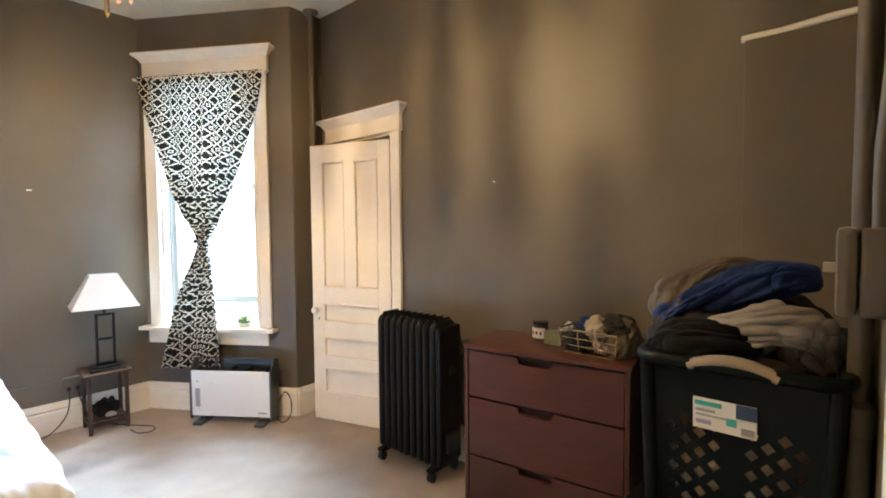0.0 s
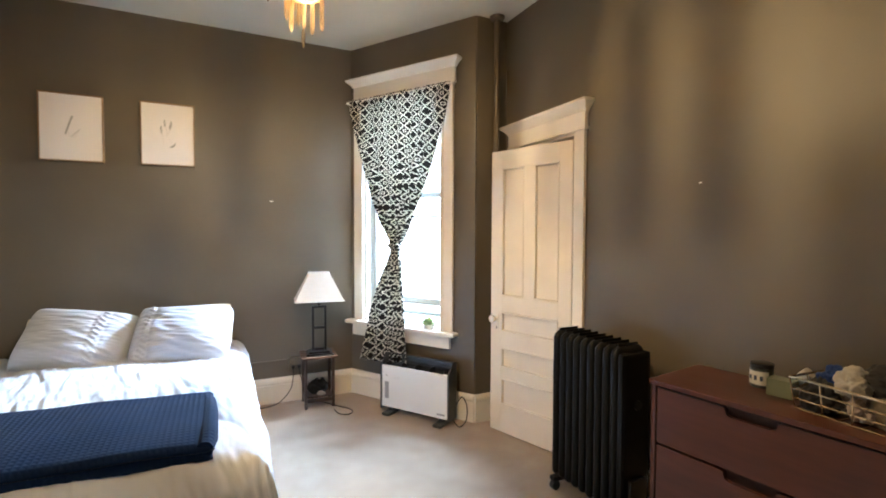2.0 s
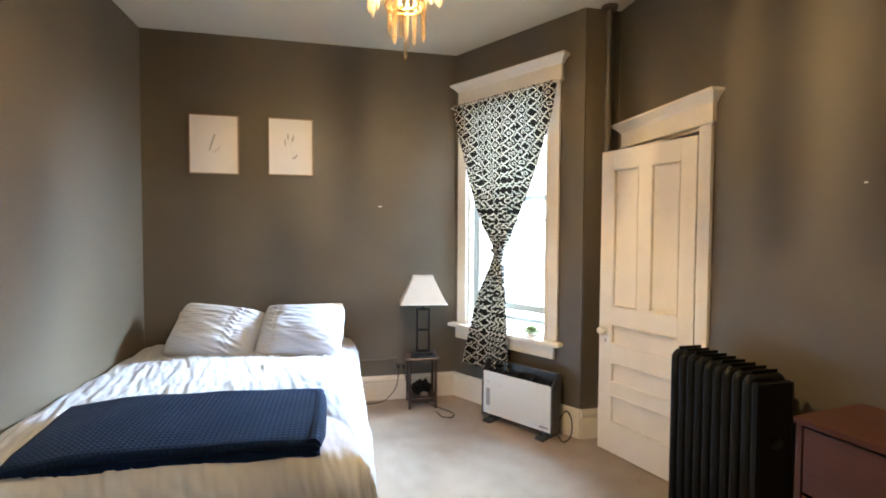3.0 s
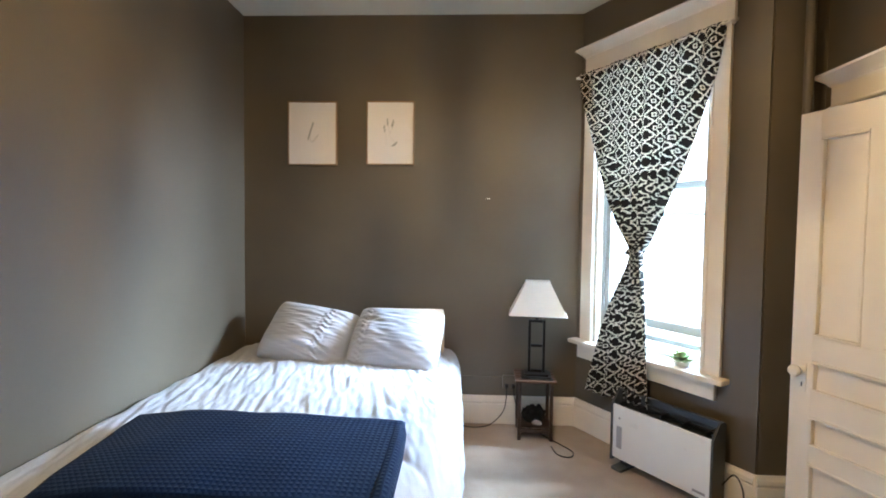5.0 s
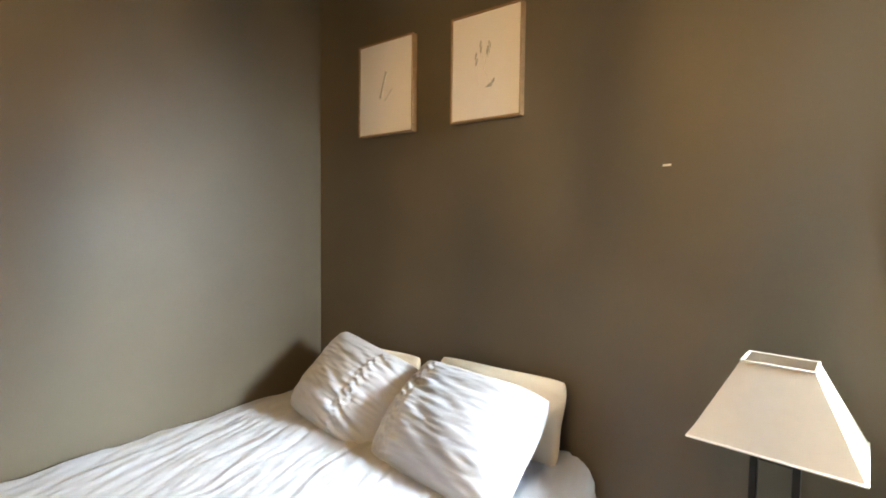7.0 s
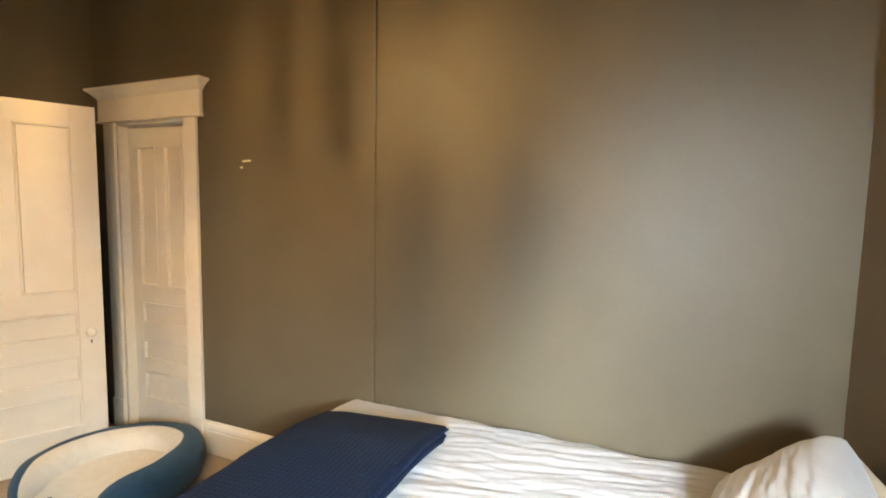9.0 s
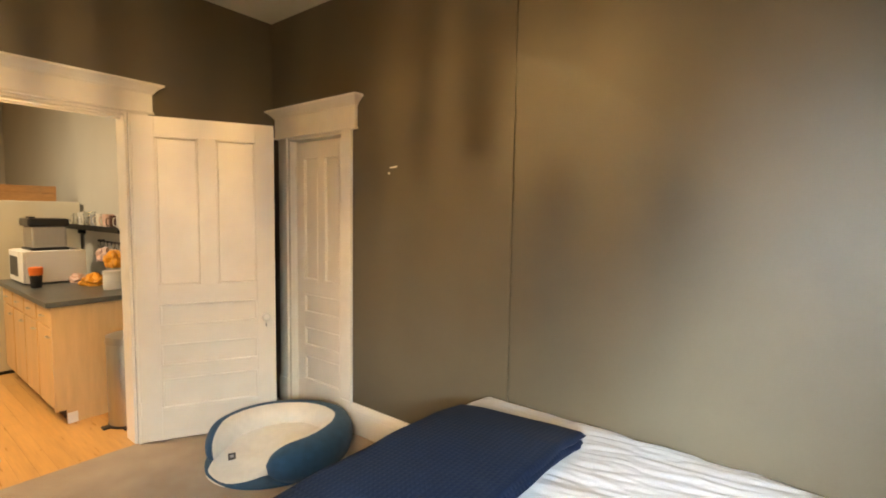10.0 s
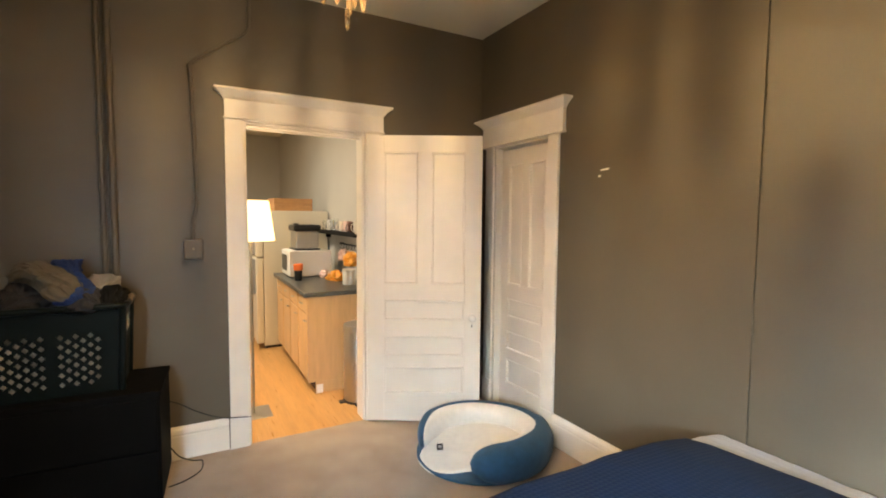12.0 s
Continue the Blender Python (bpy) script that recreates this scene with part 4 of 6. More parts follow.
def picture(x0, x1, z0, z1, kind, label):
    w, h = x1 - x0, z1 - z0
    t = thing("framed_picture", pose((x0 + x1) / 2, D, (z0 + z1) / 2), label, "picture", "botanical pictures over the bed")
    part("canvas", bx(bmesh.new(), -w / 2, -0.030, -h / 2, w / 2, -0.012, h / 2, 0.001), PAPER, t)
    e, g = 0.006, 0.0015
    for nm, a in (("frame_side", (-w / 2 - e - g, -h / 2 - e - g, -w / 2 - g, h / 2 + e + g)), ("frame_side", (w / 2 + g, -h / 2 - e - g, w / 2 + e + g, h / 2 + e + g)), ("frame_side", (-w / 2 - g, -h / 2 - e - g, w / 2 + g, -h / 2 - g)), ("frame_side", (-w / 2 - g, h / 2 + g, w / 2 + g, h / 2 + e + g))):
        part(nm, box(a[0], -0.036, a[1], a[2], -0.0008, a[3], 0.0008), FRAMEW, t)
    part("backing", box(-w / 2, -0.0115, -h / 2, w / 2, -0.001, h / 2), FRAMEW, t)
    botanical(t, kind)


picture(0.343, 0.682, 1.868, 2.304, 1, "framed canvas with a faint curled leaf sprig drawing")
picture(0.913, 1.238, 1.873, 2.306, 2, "framed canvas with a faint crossed stems drawing")

# ---- nightstand and lamp ----
ns = thing("nightstand", pose(2.108, 3.912, 0, 0, 0, -3), "small worn brown wooden slatted nightstand", "nightstand")
for sx in (-1, 1):
    for sy in (-1, 1):
        part("leg", bx(bmesh.new(), sx * 0.105 - 0.011, sy * 0.10 - 0.011, 0, sx * 0.105 + 0.011, sy * 0.10 + 0.011, 0.395, 0.002), WALNUT, ns)
    part("side_rail", bx(bmesh.new(), sx * 0.105 - 0.008, -0.088, 0.365, sx * 0.105 + 0.008, 0.088, 0.392, 0.002), WALNUT, ns)
    part("side_rail", bx(bmesh.new(), sx * 0.105 - 0.008, -0.088, 0.05, sx * 0.105 + 0.008, 0.088, 0.078, 0.002), WALNUT, ns)
for k in range(5):
    y = -0.115 + k * 0.0575
    part("top_slat", bx(bmesh.new(), -0.135, y - 0.020, 0.396, 0.135, y + 0.020, 0.412, 0.003), WALNUTL, ns)
part("lower_shelf", bx(bmesh.new(), -0.096, -0.088, 0.079, 0.096, 0.088, 0.09, 0.002), WALNUT, ns)
part("front_rail", bx(bmesh.new(), -0.0935, -0.108, 0.05, 0.0935, -0.092, 0.078, 0.002), WALNUT, ns)
bm = bmesh.new()
bmesh.ops.create_icosphere(bm, subdivisions=4, radius=1)
for v in bm.verts:
    k = 1 + 0.25 * noise.noise(v.co * 2.1) + 0.08 * noise.noise(v.co * 6)
    v.co = Vector((v.co.x * 0.078 * k, v.co.y * 0.068 * k, max(-0.0, (v.co.z + 0.75) * 0.062 * k)))
bg = part("cloth_bag", bm, JETC, None, smooth="all")
bg.matrix_world = pose(2.108, 3.915, 0.0905)
tagged(bg, "crumpled black cloth bag on the nightstand's lower shelf", "bag")
bm = bmesh.new()
bmesh.ops.create_icosphere(bm, subdivisions=3, radius=1)
for v in bm.verts:
    k = 1 + 0.2 * noise.noise(v.co * 2.6)
    v.co = Vector((v.co.x * 0.033 * k, v.co.y * 0.014 * k, max(0, (v.co.z + 0.7) * 0.02 * k)))
bg = part("tissue", bm, GREYC, None, smooth="all")
bg.matrix_world = pose(2.120, 3.845, 0.0905, 0, 0, -8)
tagged(bg, "small pale grey crumpled cloth on the nightstand shelf", "cloth")

tl = thing("table_lamp", pose(2.114, 3.882, 0.4125, 0, 0, -7), "dark bronze open-frame table lamp with a cream square shade", "lamp")
part("base_plate", bx(bmesh.new(), -0.100, -0.080, 0, 0.100, 0.080, 0.018, 0.004), BRONZE, tl)
part("base_step", bx(bmesh.new(), -0.080, -0.062, 0.0185, 0.080, 0.062, 0.032, 0.004), BRONZE, tl)
for x in (-0.048, 0.048):
    part("upright", bx(bmesh.new(), x - 0.009, -0.012, 0.0325, x + 0.009, 0.012, 0.39, 0.002), BRONZE, tl)
for z in (0.0325, 0.205, 0.372):
    part("crossbar", bx(bmesh.new(), -0.0385, -0.011, z, 0.0385, 0.011, z + 0.018, 0.002), BRONZE, tl)
part("socket", tube(bmesh.new(), [(0, 0, 0.391), (0, 0, 0.44)], 0.010, 12), BRONZE, tl, smooth=True)
bm = bmesh.new()
b0, b1, z0, z1 = 0.184, 0.079, 0.438, 0.652
outer = [[bm.verts.new((x * b, y * b * 0.8, z)) for x, y in ((-1, -1), (1, -1), (1, 1), (-1, 1))] for b, z in ((b0, z0), (b1, z1))]
inner = [[bm.verts.new((x * (b - 0.004), y * (b * 0.8 - 0.004), z)) for x, y in ((-1, -1), (1, -1), (1, 1), (-1, 1))] for b, z in ((b0, z0), (b1, z1))]
for k in range(4):
    j = (k + 1) % 4
    bm.faces.new((outer[0][k], outer[0][j], outer[1][j], outer[1][k]))
    bm.faces.new((inner[0][j], inner[0][k], inner[1][k], inner[1][j]))
    bm.faces.new((outer[0][j], outer[0][k], inner[0][k], inner[0][j]))
    bm.faces.new((outer[1][k], outer[1][j], inner[1][j], inner[1][k]))
sh = part("shade", bm, SHADE, tl, "cream fabric square tapered shade")
for b, z in ((b0, z0), (b1, z1)):
    pts = [(-b, -b * 0.8, z), (b, -b * 0.8, z), (b, b * 0.8, z), (-b, b * 0.8, z)]
    for k in range(4):
        part("shade_binding", tube(bmesh.new(), [pts[k], pts[(k + 1) % 4]], 0.0035, 6), PAPER, sh)
bk = thing("book", pose(2.14, 3.822, 0.4125, 0, 0, -8), "thin dark notebook lying on the nightstand", "book")
part("cover", bx(bmesh.new(), -0.075, -0.026, 0, 0.075, 0.0, 0.012, 0.002), DARKG, bk)

# ---- panel heater under the window ----
ht = thing("panel_heater", pose(2.735, 3.315, 0, 0, 0, WROT + 3), "white panel convector heater with dark grey ends on the carpet", "heater")
HW, HH = 0.60, 0.375
part("front_panel", bx(bmesh.new(), -HW / 2 + 0.012, -0.062, 0.055, HW / 2 - 0.012, -0.048, HH, 0.003), HEATW, ht)
for sx in (-1, 1):
    prof = [(-0.068, 0.035), (0.055, 0.035), (0.055, 0.435), (0.03, 0.452), (-0.005, 0.452), (-0.068, HH - 0.005)]
    x0 = -HW / 2 if sx < 0 else HW / 2 - 0.0115
    bm = extrude(bmesh.new(), prof, "x", 0.0115, pose(x0, 0, 0))
    part("end_cap", bm, DARKG, ht)
    part("foot", bx(bmesh.new(), sx * 0.225 - 0.035, -0.11, 0, sx * 0.225 + 0.035, 0.10, 0.022, 0.008), DARKG, ht)
    part("foot_neck", box(sx * 0.225 - 0.02, -0.04, 0.0225, sx * 0.225 + 0.02, 0.04, 0.054), DARKG, ht)
part("back_panel", box(-HW / 2 + 0.012, 0.04, 0.055, HW / 2 - 0.012, 0.052, 0.44), DARKG, ht)
part("bottom_plate", box(-HW / 2 + 0.012, -0.0475, 0.055, HW / 2 - 0.012, 0.0395, 0.062), BLACKP, ht)
for k in range(5):
    x = -HW / 2 + 0.05 + k * 0.125
    part("grille_rib", bx(bmesh.new(), x - 0.004, -0.046, HH - 0.015, x + 0.004, 0.038, HH + 0.02, 0.001, ), BLACKP, ht)
for k in range(5):
    y = -0.044 + k * 0.019
    part("grille_slat", bx(bmesh.new(), -HW / 2 + 0.014, y, HH - 0.03 + k * 0.013, HW / 2 - 0.014, y + 0.013, HH - 0.026 + k * 0.013), BLACKP, ht)
part("top_bar", tube(bmesh.new(), [(-HW / 2 + 0.012, 0.02, 0.446), (HW / 2 - 0.012, 0.02, 0.446)], 0.008, 8), DARKG, ht)
part("control_window", bx(bmesh.new(), -HW / 2 + 0.04, -0.0645, 0.12, -HW / 2 + 0.075, -0.0622, 0.25, 0.001), GREYP, ht)
part("control_button", tube(bmesh.new(), [(-HW / 2 + 0.058, -0.065, 0.30), (-HW / 2 + 0.058, -0.0622, 0.30)], 0.006, 10), GREYP, ht)
part("name_badge", bx(bmesh.new(), HW / 2 - 0.10, -0.0638, 0.078, HW / 2 - 0.035, -0.0622, 0.09), GREYP, ht)
part("power_cord", tube(bmesh.new(), slack([(HW / 2 + 0.001, 0.03, 0.13), (HW / 2 + 0.06, 0.02, 0.21), (HW / 2 + 0.12, -0.02, 0.17), (HW / 2 + 0.12, -0.03, 0.07), (HW / 2 + 0.06, -0.02, 0.008), (HW / 2 - 0.05, 0.08, 0.006)]), 0.004, 6), CORD, ht, smooth=True)

# ---- oil radiator ----
rd = thing("oil_radiator", pose(3.125, 1.90, 0, 0, 0, 0), "black oil-filled column radiator on castors", "radiator")
FN, FY = 9, 0.051
for k in range(FN):
    y = -0.205 + k * FY
    def rim(o, z_lo=0.075, z_hi=0.862, hw=0.098):
        pts = []
        for cx, cz, a0 in ((hw - 0.045, z_hi - 0.045, 0), (-hw + 0.045, z_hi - 0.045, 90), (-hw + 0.03, z_lo + 0.03, 180), (hw - 0.03, z_lo + 0.03, 270)):
            r = 0.045 if a0 < 180 else 0.03
            for q in range(5):
                a = radians(a0 + q * 22.5)
                pts.append((cx + (r - o) * math.cos(a), cz + (r - o) * math.sin(a)))
        return pts
    bm = bmesh.new()
    loops = []
    for o, dy in ((0.022, -0.021), (0.010, -0.018), (0.0, -0.006), (0.0, 0.006), (0.010, 0.018), (0.022, 0.021)):
        loops.append([bm.verts.new((px, y + dy, pz)) for px, pz in rim(o)])
    n = len(loops[0])
    for a, b in zip(loops, loops[1:]):
        for i in range(n):
            bm.faces.new((a[i], a[(i + 1) % n], b[(i + 1) % n], b[i]))
    bm.faces.new(loops[0][::-1])
    bm.faces.new(loops[-1])
    part("fin", bm, BLACKM, rd, smooth=True)
    part("top_ridge", bx(bmesh.new(), -0.062, y - 0.0035, 0.8622, 0.062, y + 0.0035, 0.874, 0.002), BLACKM, rd)
part("end_panel", bx(bmesh.new(), -0.092, -0.262, 0.09, 0.092, -0.227, 0.84, 0.02), BLACKM, rd)
part("control_knob", tube(bmesh.new(), [(0, -0.275, 0.60), (0, -0.2625, 0.60)], 0.022, 16), BLACKP, rd)
part("cord_wrap", bx(bmesh.new(), -0.05, -0.285, 0.16, 0.05, -0.2625, 0.26, 0.006), BLACKP, rd)
for y in (-0.20, 0.19):
    ft = part("foot_bar", bx(bmesh.new(), -0.115, y - 0.02, 0.052, 0.115, y + 0.02, 0.0745, 0.004), BLACKM, rd)
    for sx in (-1, 1):
        wheel = tube(bmesh.new(), [(sx * 0.095, y - 0.014, 0.026), (sx * 0.095, y + 0.014, 0.026)], 0.0255, 14)
        part("castor", wheel, BLACKP, ft)
vl = thing("radiator_valve", pose(3.20, 1.535, 0), "corroded brass radiator pipe stub at the wall", "valve")
part("stub", tube(bmesh.new(), [(0, 0, 0), (0, 0, 0.15)], 0.011, 10), BRASS, vl, smooth=True)
part("valve_body", lathe(bmesh.new(), [(0.012, 0.15), (0.021, 0.16), (0.021, 0.19), (0.013, 0.20), (0.013, 0.22)], 14), BRASS, vl, smooth=True)
part("elbow", tube(bmesh.new(), [(0, 0, 0.175), (0.05, 0, 0.175), (0.10, 0, 0.175)], 0.011, 10), BRASS, vl, smooth=True)

# ---- dresser ----
dx0, dx1, dy0, dy1, dz = 2.93, 3.275, 0.685, 1.40, 0.835
ds = thing("dresser", pose(2.885, 1.357, 0, 0, 0, 8) @ pose(-dx0, -dy1, 0), "reddish-brown three-drawer dresser with cut-out pulls", "dresser")
part("top", bx(bmesh.new(), dx0 - 0.008, dy0 - 0.006, dz - 0.018, dx1, dy1 + 0.006, dz, 0.002), MAHOG, ds)
part("side_panel", bx(bmesh.new(), dx0, dy0, 0.0, dx1 - 0.002, dy0 + 0.018, dz - 0.0185, 0.001), MAHOG, ds)
part("side_panel", bx(bmesh.new(), dx0, dy1 - 0.018, 0.0, dx1 - 0.002, dy1, dz - 0.0185, 0.001), MAHOG, ds)
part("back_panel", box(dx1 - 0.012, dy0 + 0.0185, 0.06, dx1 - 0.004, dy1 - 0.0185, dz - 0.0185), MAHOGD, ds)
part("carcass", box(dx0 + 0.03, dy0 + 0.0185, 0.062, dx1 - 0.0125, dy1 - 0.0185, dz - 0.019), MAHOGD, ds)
part("plinth", box(dx0 + 0.022, dy0 + 0.0185, 0.0, dx0 + 0.036, dy1 - 0.0185, 0.0615), MAHOG, ds)
for a, b in ((0.068, 0.322), (0.330, 0.590), (0.600, 0.808)):
    y0, y1, ym = dy0 + 0.0215, dy1 - 0.0215, (dy0 + dy1) / 2 + 0.02
    bm = bmesh.new()
    prof = [(y0, a), (y1, a), (y1, b), (ym + 0.090, b), (ym + 0.078, b - 0.004), (ym + 0.072, b - 0.026), (ym + 0.058, b - 0.032), (ym - 0.058, b - 0.032), (ym - 0.072, b - 0.026), (ym - 0.078, b - 0.004), (ym - 0.090, b), (y0, b)]
    extrude(bm, prof, "x", 0.018, pose(dx0 + 0.004, 0, 0))
    part("drawer_front", bm, MAHOG, ds)

# things on the dresser
def canister(m, r, h, body, lidm, label):
    t = thing("jar", m, label, "jar")
    part("body", lathe(bmesh.new(), [(r * 0.95, 0), (r, 0.004), (r, h * 0.8), (r * 0.93, h * 0.82)], 24), body, t, smooth=True)
    part("lid", lathe(bmesh.new(), [(r * 0.97, h * 0.822), (r * 1.02, h * 0.83), (r * 1.02, h * 0.99), (r * 0.97, h)], 24), lidm, t, smooth=True)
    return t


jr = canister(pose(3.17, 1.125, dz + 0.0005), 0.036, 0.086, DARKG, BLACKP, "small dark jar with a pale lettered label")
bm = bmesh.new()
sheet(bm, lambda u, v: Vector((-0.0372 * math.cos((u - 0.5) * 2.2), -0.0372 * math.sin((u - 0.5) * 2.2) * 1.0, 0.012 + v * 0.048)), 16, 2)
part("label_band", bm, LABELW, jr, "pale paper label")
for k in range(3):
    a = (k - 1) * 0.5
    for dz_ in ((0.028, 0.044),):
        bm = box(-0.0015, -0.0045, dz_[0], 0.0, 0.0045, dz_[1])
        bmesh.ops.transform(bm, matrix=pose(-0.0376 * math.cos(a), -0.0376 * math.sin(a), 0, 0, 0, math.degrees(a)), verts=bm.verts)
        part("label_letter_bar", bm, NAVYP, jr)
bxs = thing("small_box", pose(3.13, 1.035, dz + 0.0005, 0, 0, 8), "small sage green carton on the dresser", "box")
part("carton", bx(bmesh.new(), -0.028, -0.038, 0, 0.028, 0.038, 0.058, 0.002), GREENC, bxs)
sp = thing("tube_bottle", pose(3.20, 1.03, dz + 0.0005), "pale squeeze tube leaning on the small carton", "bottle")
part("tube", tube(bmesh.new(), [(0, 0.03, 0.012), (-0.01, 0.0, 0.04), (-0.02, -0.05, 0.088)], [0.012, 0.016, 0.018], 12), POTM, sp, smooth=True)
wb = thing("wire_basket", pose(3.11, 0.83, dz + 0.0005, 0, 0, -4), "pale gold wire basket holding rolled socks", "basket")
for k, z in enumerate((0.004, 0.035, 0.066, 0.100)):
    gx, gy = 0.078 + 0.16 * z * 0.7, 0.115 + 0.16 * z * 0.7
    c = [(-gx, -gy, z), (gx, -gy, z), (gx, gy, z), (-gx, gy, z), (-gx, -gy, z)]
    part("wire", tube(bmesh.new(), c, 0.0042 if z > 0.09 else 0.0026, 6), CHROME, wb, smooth=True)
for gx, gy in [(-1, j) for j in (-1, -0.33, 0.33, 1)] + [(1, j) for j in (-1, -0.33, 0.33, 1)] + [(0, -1), (0, 1)]:
    part("wire", tube(bmesh.new(), [(gx * 0.078, gy * 0.115, 0.004), (gx * 0.0892, gy * 0.1262, 0.100)], 0.0026, 6), CHROME, wb, smooth=True)
for k in range(3):
    part("wire", tube(bmesh.new(), [(-0.078, -0.06 + k * 0.06, 0.004), (0.078, -0.06 + k * 0.06, 0.004)], 0.0022, 6), CHROME, wb, smooth=True)


def cloth_lump(name, m, size, material, label, category, seed, folds=1.0, taper=0.0, boxy=1.0):
    """A crumpled heap of cloth, flat underneath."""
    bm = bmesh.new()
    bmesh.ops.create_icosphere(bm, subdivisions=6 if max(size) > 0.12 else 5, radius=1)
    for v in bm.verts:
        c = v.co.copy()
        k = 1 + folds * (0.30 * noise.noise(c * 1.5 + Vector((seed, 0, 0))) + 0.14 * noise.noise(Vector((c.x * 1.4, c.y * 3.2, c.z * 2.6)) + Vector((0, seed, 0))) - 0.14 * (1 - abs(noise.noise(Vector((c.x * 1.2, c.y * 2.4, c.z * 2.0)) + Vector((seed, seed, 0))))) ** 6 + 0.025 * noise.noise(c * 9 + Vector((0, 0, seed))))
        # creases: sharp valleys that run along a warped direction, at two sizes
        w_ = c + 0.35 * Vector((noise.noise(c * 2.1 + Vector((seed, 3, 1))), noise.noise(c * 2.1 + Vector((1, seed, 5))), noise.noise(c * 2.1 + Vector((7, 2, seed)))))
        k -= folds * 0.13 * (1 - abs(noise.noise(Vector((w_.x * 1.3, w_.y * 2.6, w_.z * 2.2)) + Vector((seed, 0, 9))))) ** 7
        k -= folds * 0.035 * (1 - abs(noise.noise(Vector((w_.x * 2.4, w_.y * 4.0, w_.z * 5.0)) + Vector((0, seed, 4))))) ** 6
        if boxy < 1:
            c = Vector([math.copysign(abs(q) ** boxy, q) for q in c])
        thin = 1 - taper * c.y
        c = Vector((c.x * size[0] * k * thin, c.y * size[1] * k, c.z * size[2] * k * thin))
        c.z = max(c.z, -size[2] * 0.45)
        v.co = c + Vector((0, 0, size[2] * 0.45))
    ob = part(name, bm, material, None, smooth="all")
    ob.matrix_world = m
    return tagged(ob, label, category)


zb = dz + 0.008
cloth_lump("sock_roll", pose(3.09, 0.90, zb), (0.06, 0.05, 0.062), DARKC, "rolled charcoal socks in the wire basket", "socks", 1.0)
cloth_lump("sock_roll", pose(3.12, 0.80, zb), (0.06, 0.05, 0.062), ROSEC, "rolled dusty beige socks in the wire basket", "socks", 2.0)
cloth_lump("sock_roll", pose(3.13, 0.885, zb + 0.062), (0.05, 0.045, 0.05), BLUEC, "rolled blue socks heaped in the basket", "socks", 3.0)
cloth_lump("sock_roll", pose(3.10, 0.815, zb + 0.070), (0.065, 0.06, 0.055), GREYC, "rolled grey socks heaped in the basket", "socks", 4.0)
cloth_lump("cap", pose(3.16, 0.745, dz), (0.10, 0.085, 0.115), OLIVEC, "dark olive cloth heap beside the wire basket", "clothes", 5.0, 0.6)
cloth_lump("cap", pose(3.15, 0.765, dz + 0.09), (0.09, 0.08, 0.055), DARKC, "charcoal cloth draped on the heap", "clothes", 6.0, 0.8)

# ---- black chest with the laundry basket ----
cx0, cx1, cy0, cy1, cz = 2.225, 3.205, 0.070, 0.515, 0.615
ck = thing("low_chest", pose(cx0, cy0, 0, 0, 0, -3.5) @ pose(-cx0, -cy0, 0), "low black painted chest against the wall", "chest")
part("body", bx(bmesh.new(), cx0 + 0.006, cy0 + 0.004, 0.03, cx1 - 0.006, cy1 - 0.006, cz - 0.026, 0.004), CHESTB, ck)
part("top", bx(bmesh.new(), cx0, cy0, cz - 0.025, cx1, cy1, cz, 0.005), CHESTB, ck)
part("plinth", box(cx0 + 0.02, cy0 + 0.02, 0, cx1 - 0.02, cy1 - 0.02, 0.0295), CHESTB, ck)
for a, b in ((0.045, 0.30), (0.31, 0.578)):
    part("drawer_front", bx(bmesh.new(), cx0 + 0.02, cy1 - 0.0055, a, cx1 - 0.02, cy1 + 0.006, b, 0.003), CHESTB, ck)
cb = thing("extension_cord", pose(0, 0, 0), "thin black cord trailing along the baseboard to the doorway", "cord")
part("cord", tube(bmesh.new(), slack([(2.235, 0.05, 0.39), (2.18, 0.045, 0.36), (2.10, 0.04, 0.30), (2.0, 0.04, 0.245), (1.92, 0.05, 0.222), (1.84, 0.045, 0.21), (1.78, 0.02, 0.19)]), 0.0035, 6), CORD, cb, smooth=True)
part("cord", tube(bmesh.new(), slack([(2.23, 0.10, 0.12), (2.19, 0.08, 0.05), (2.12, 0.075, 0.006), (2.07, 0.10, 0.005), (2.08, 0.22, 0.005), (2.16, 0.30, 0.005), (2.24, 0.33, 0.005)]), 0.004, 6), CORD, cb, smooth=True)

# laundry basket: tapered, pierced walls
lb = thing("laundry_basket", pose(2.70, 0.235, cz + 0.0005), "dark green plastic laundry basket overfull with clothes", "laundry basket")
BT, BB, BH = (0.292, 0.180), (0.275, 0.165), 0.435


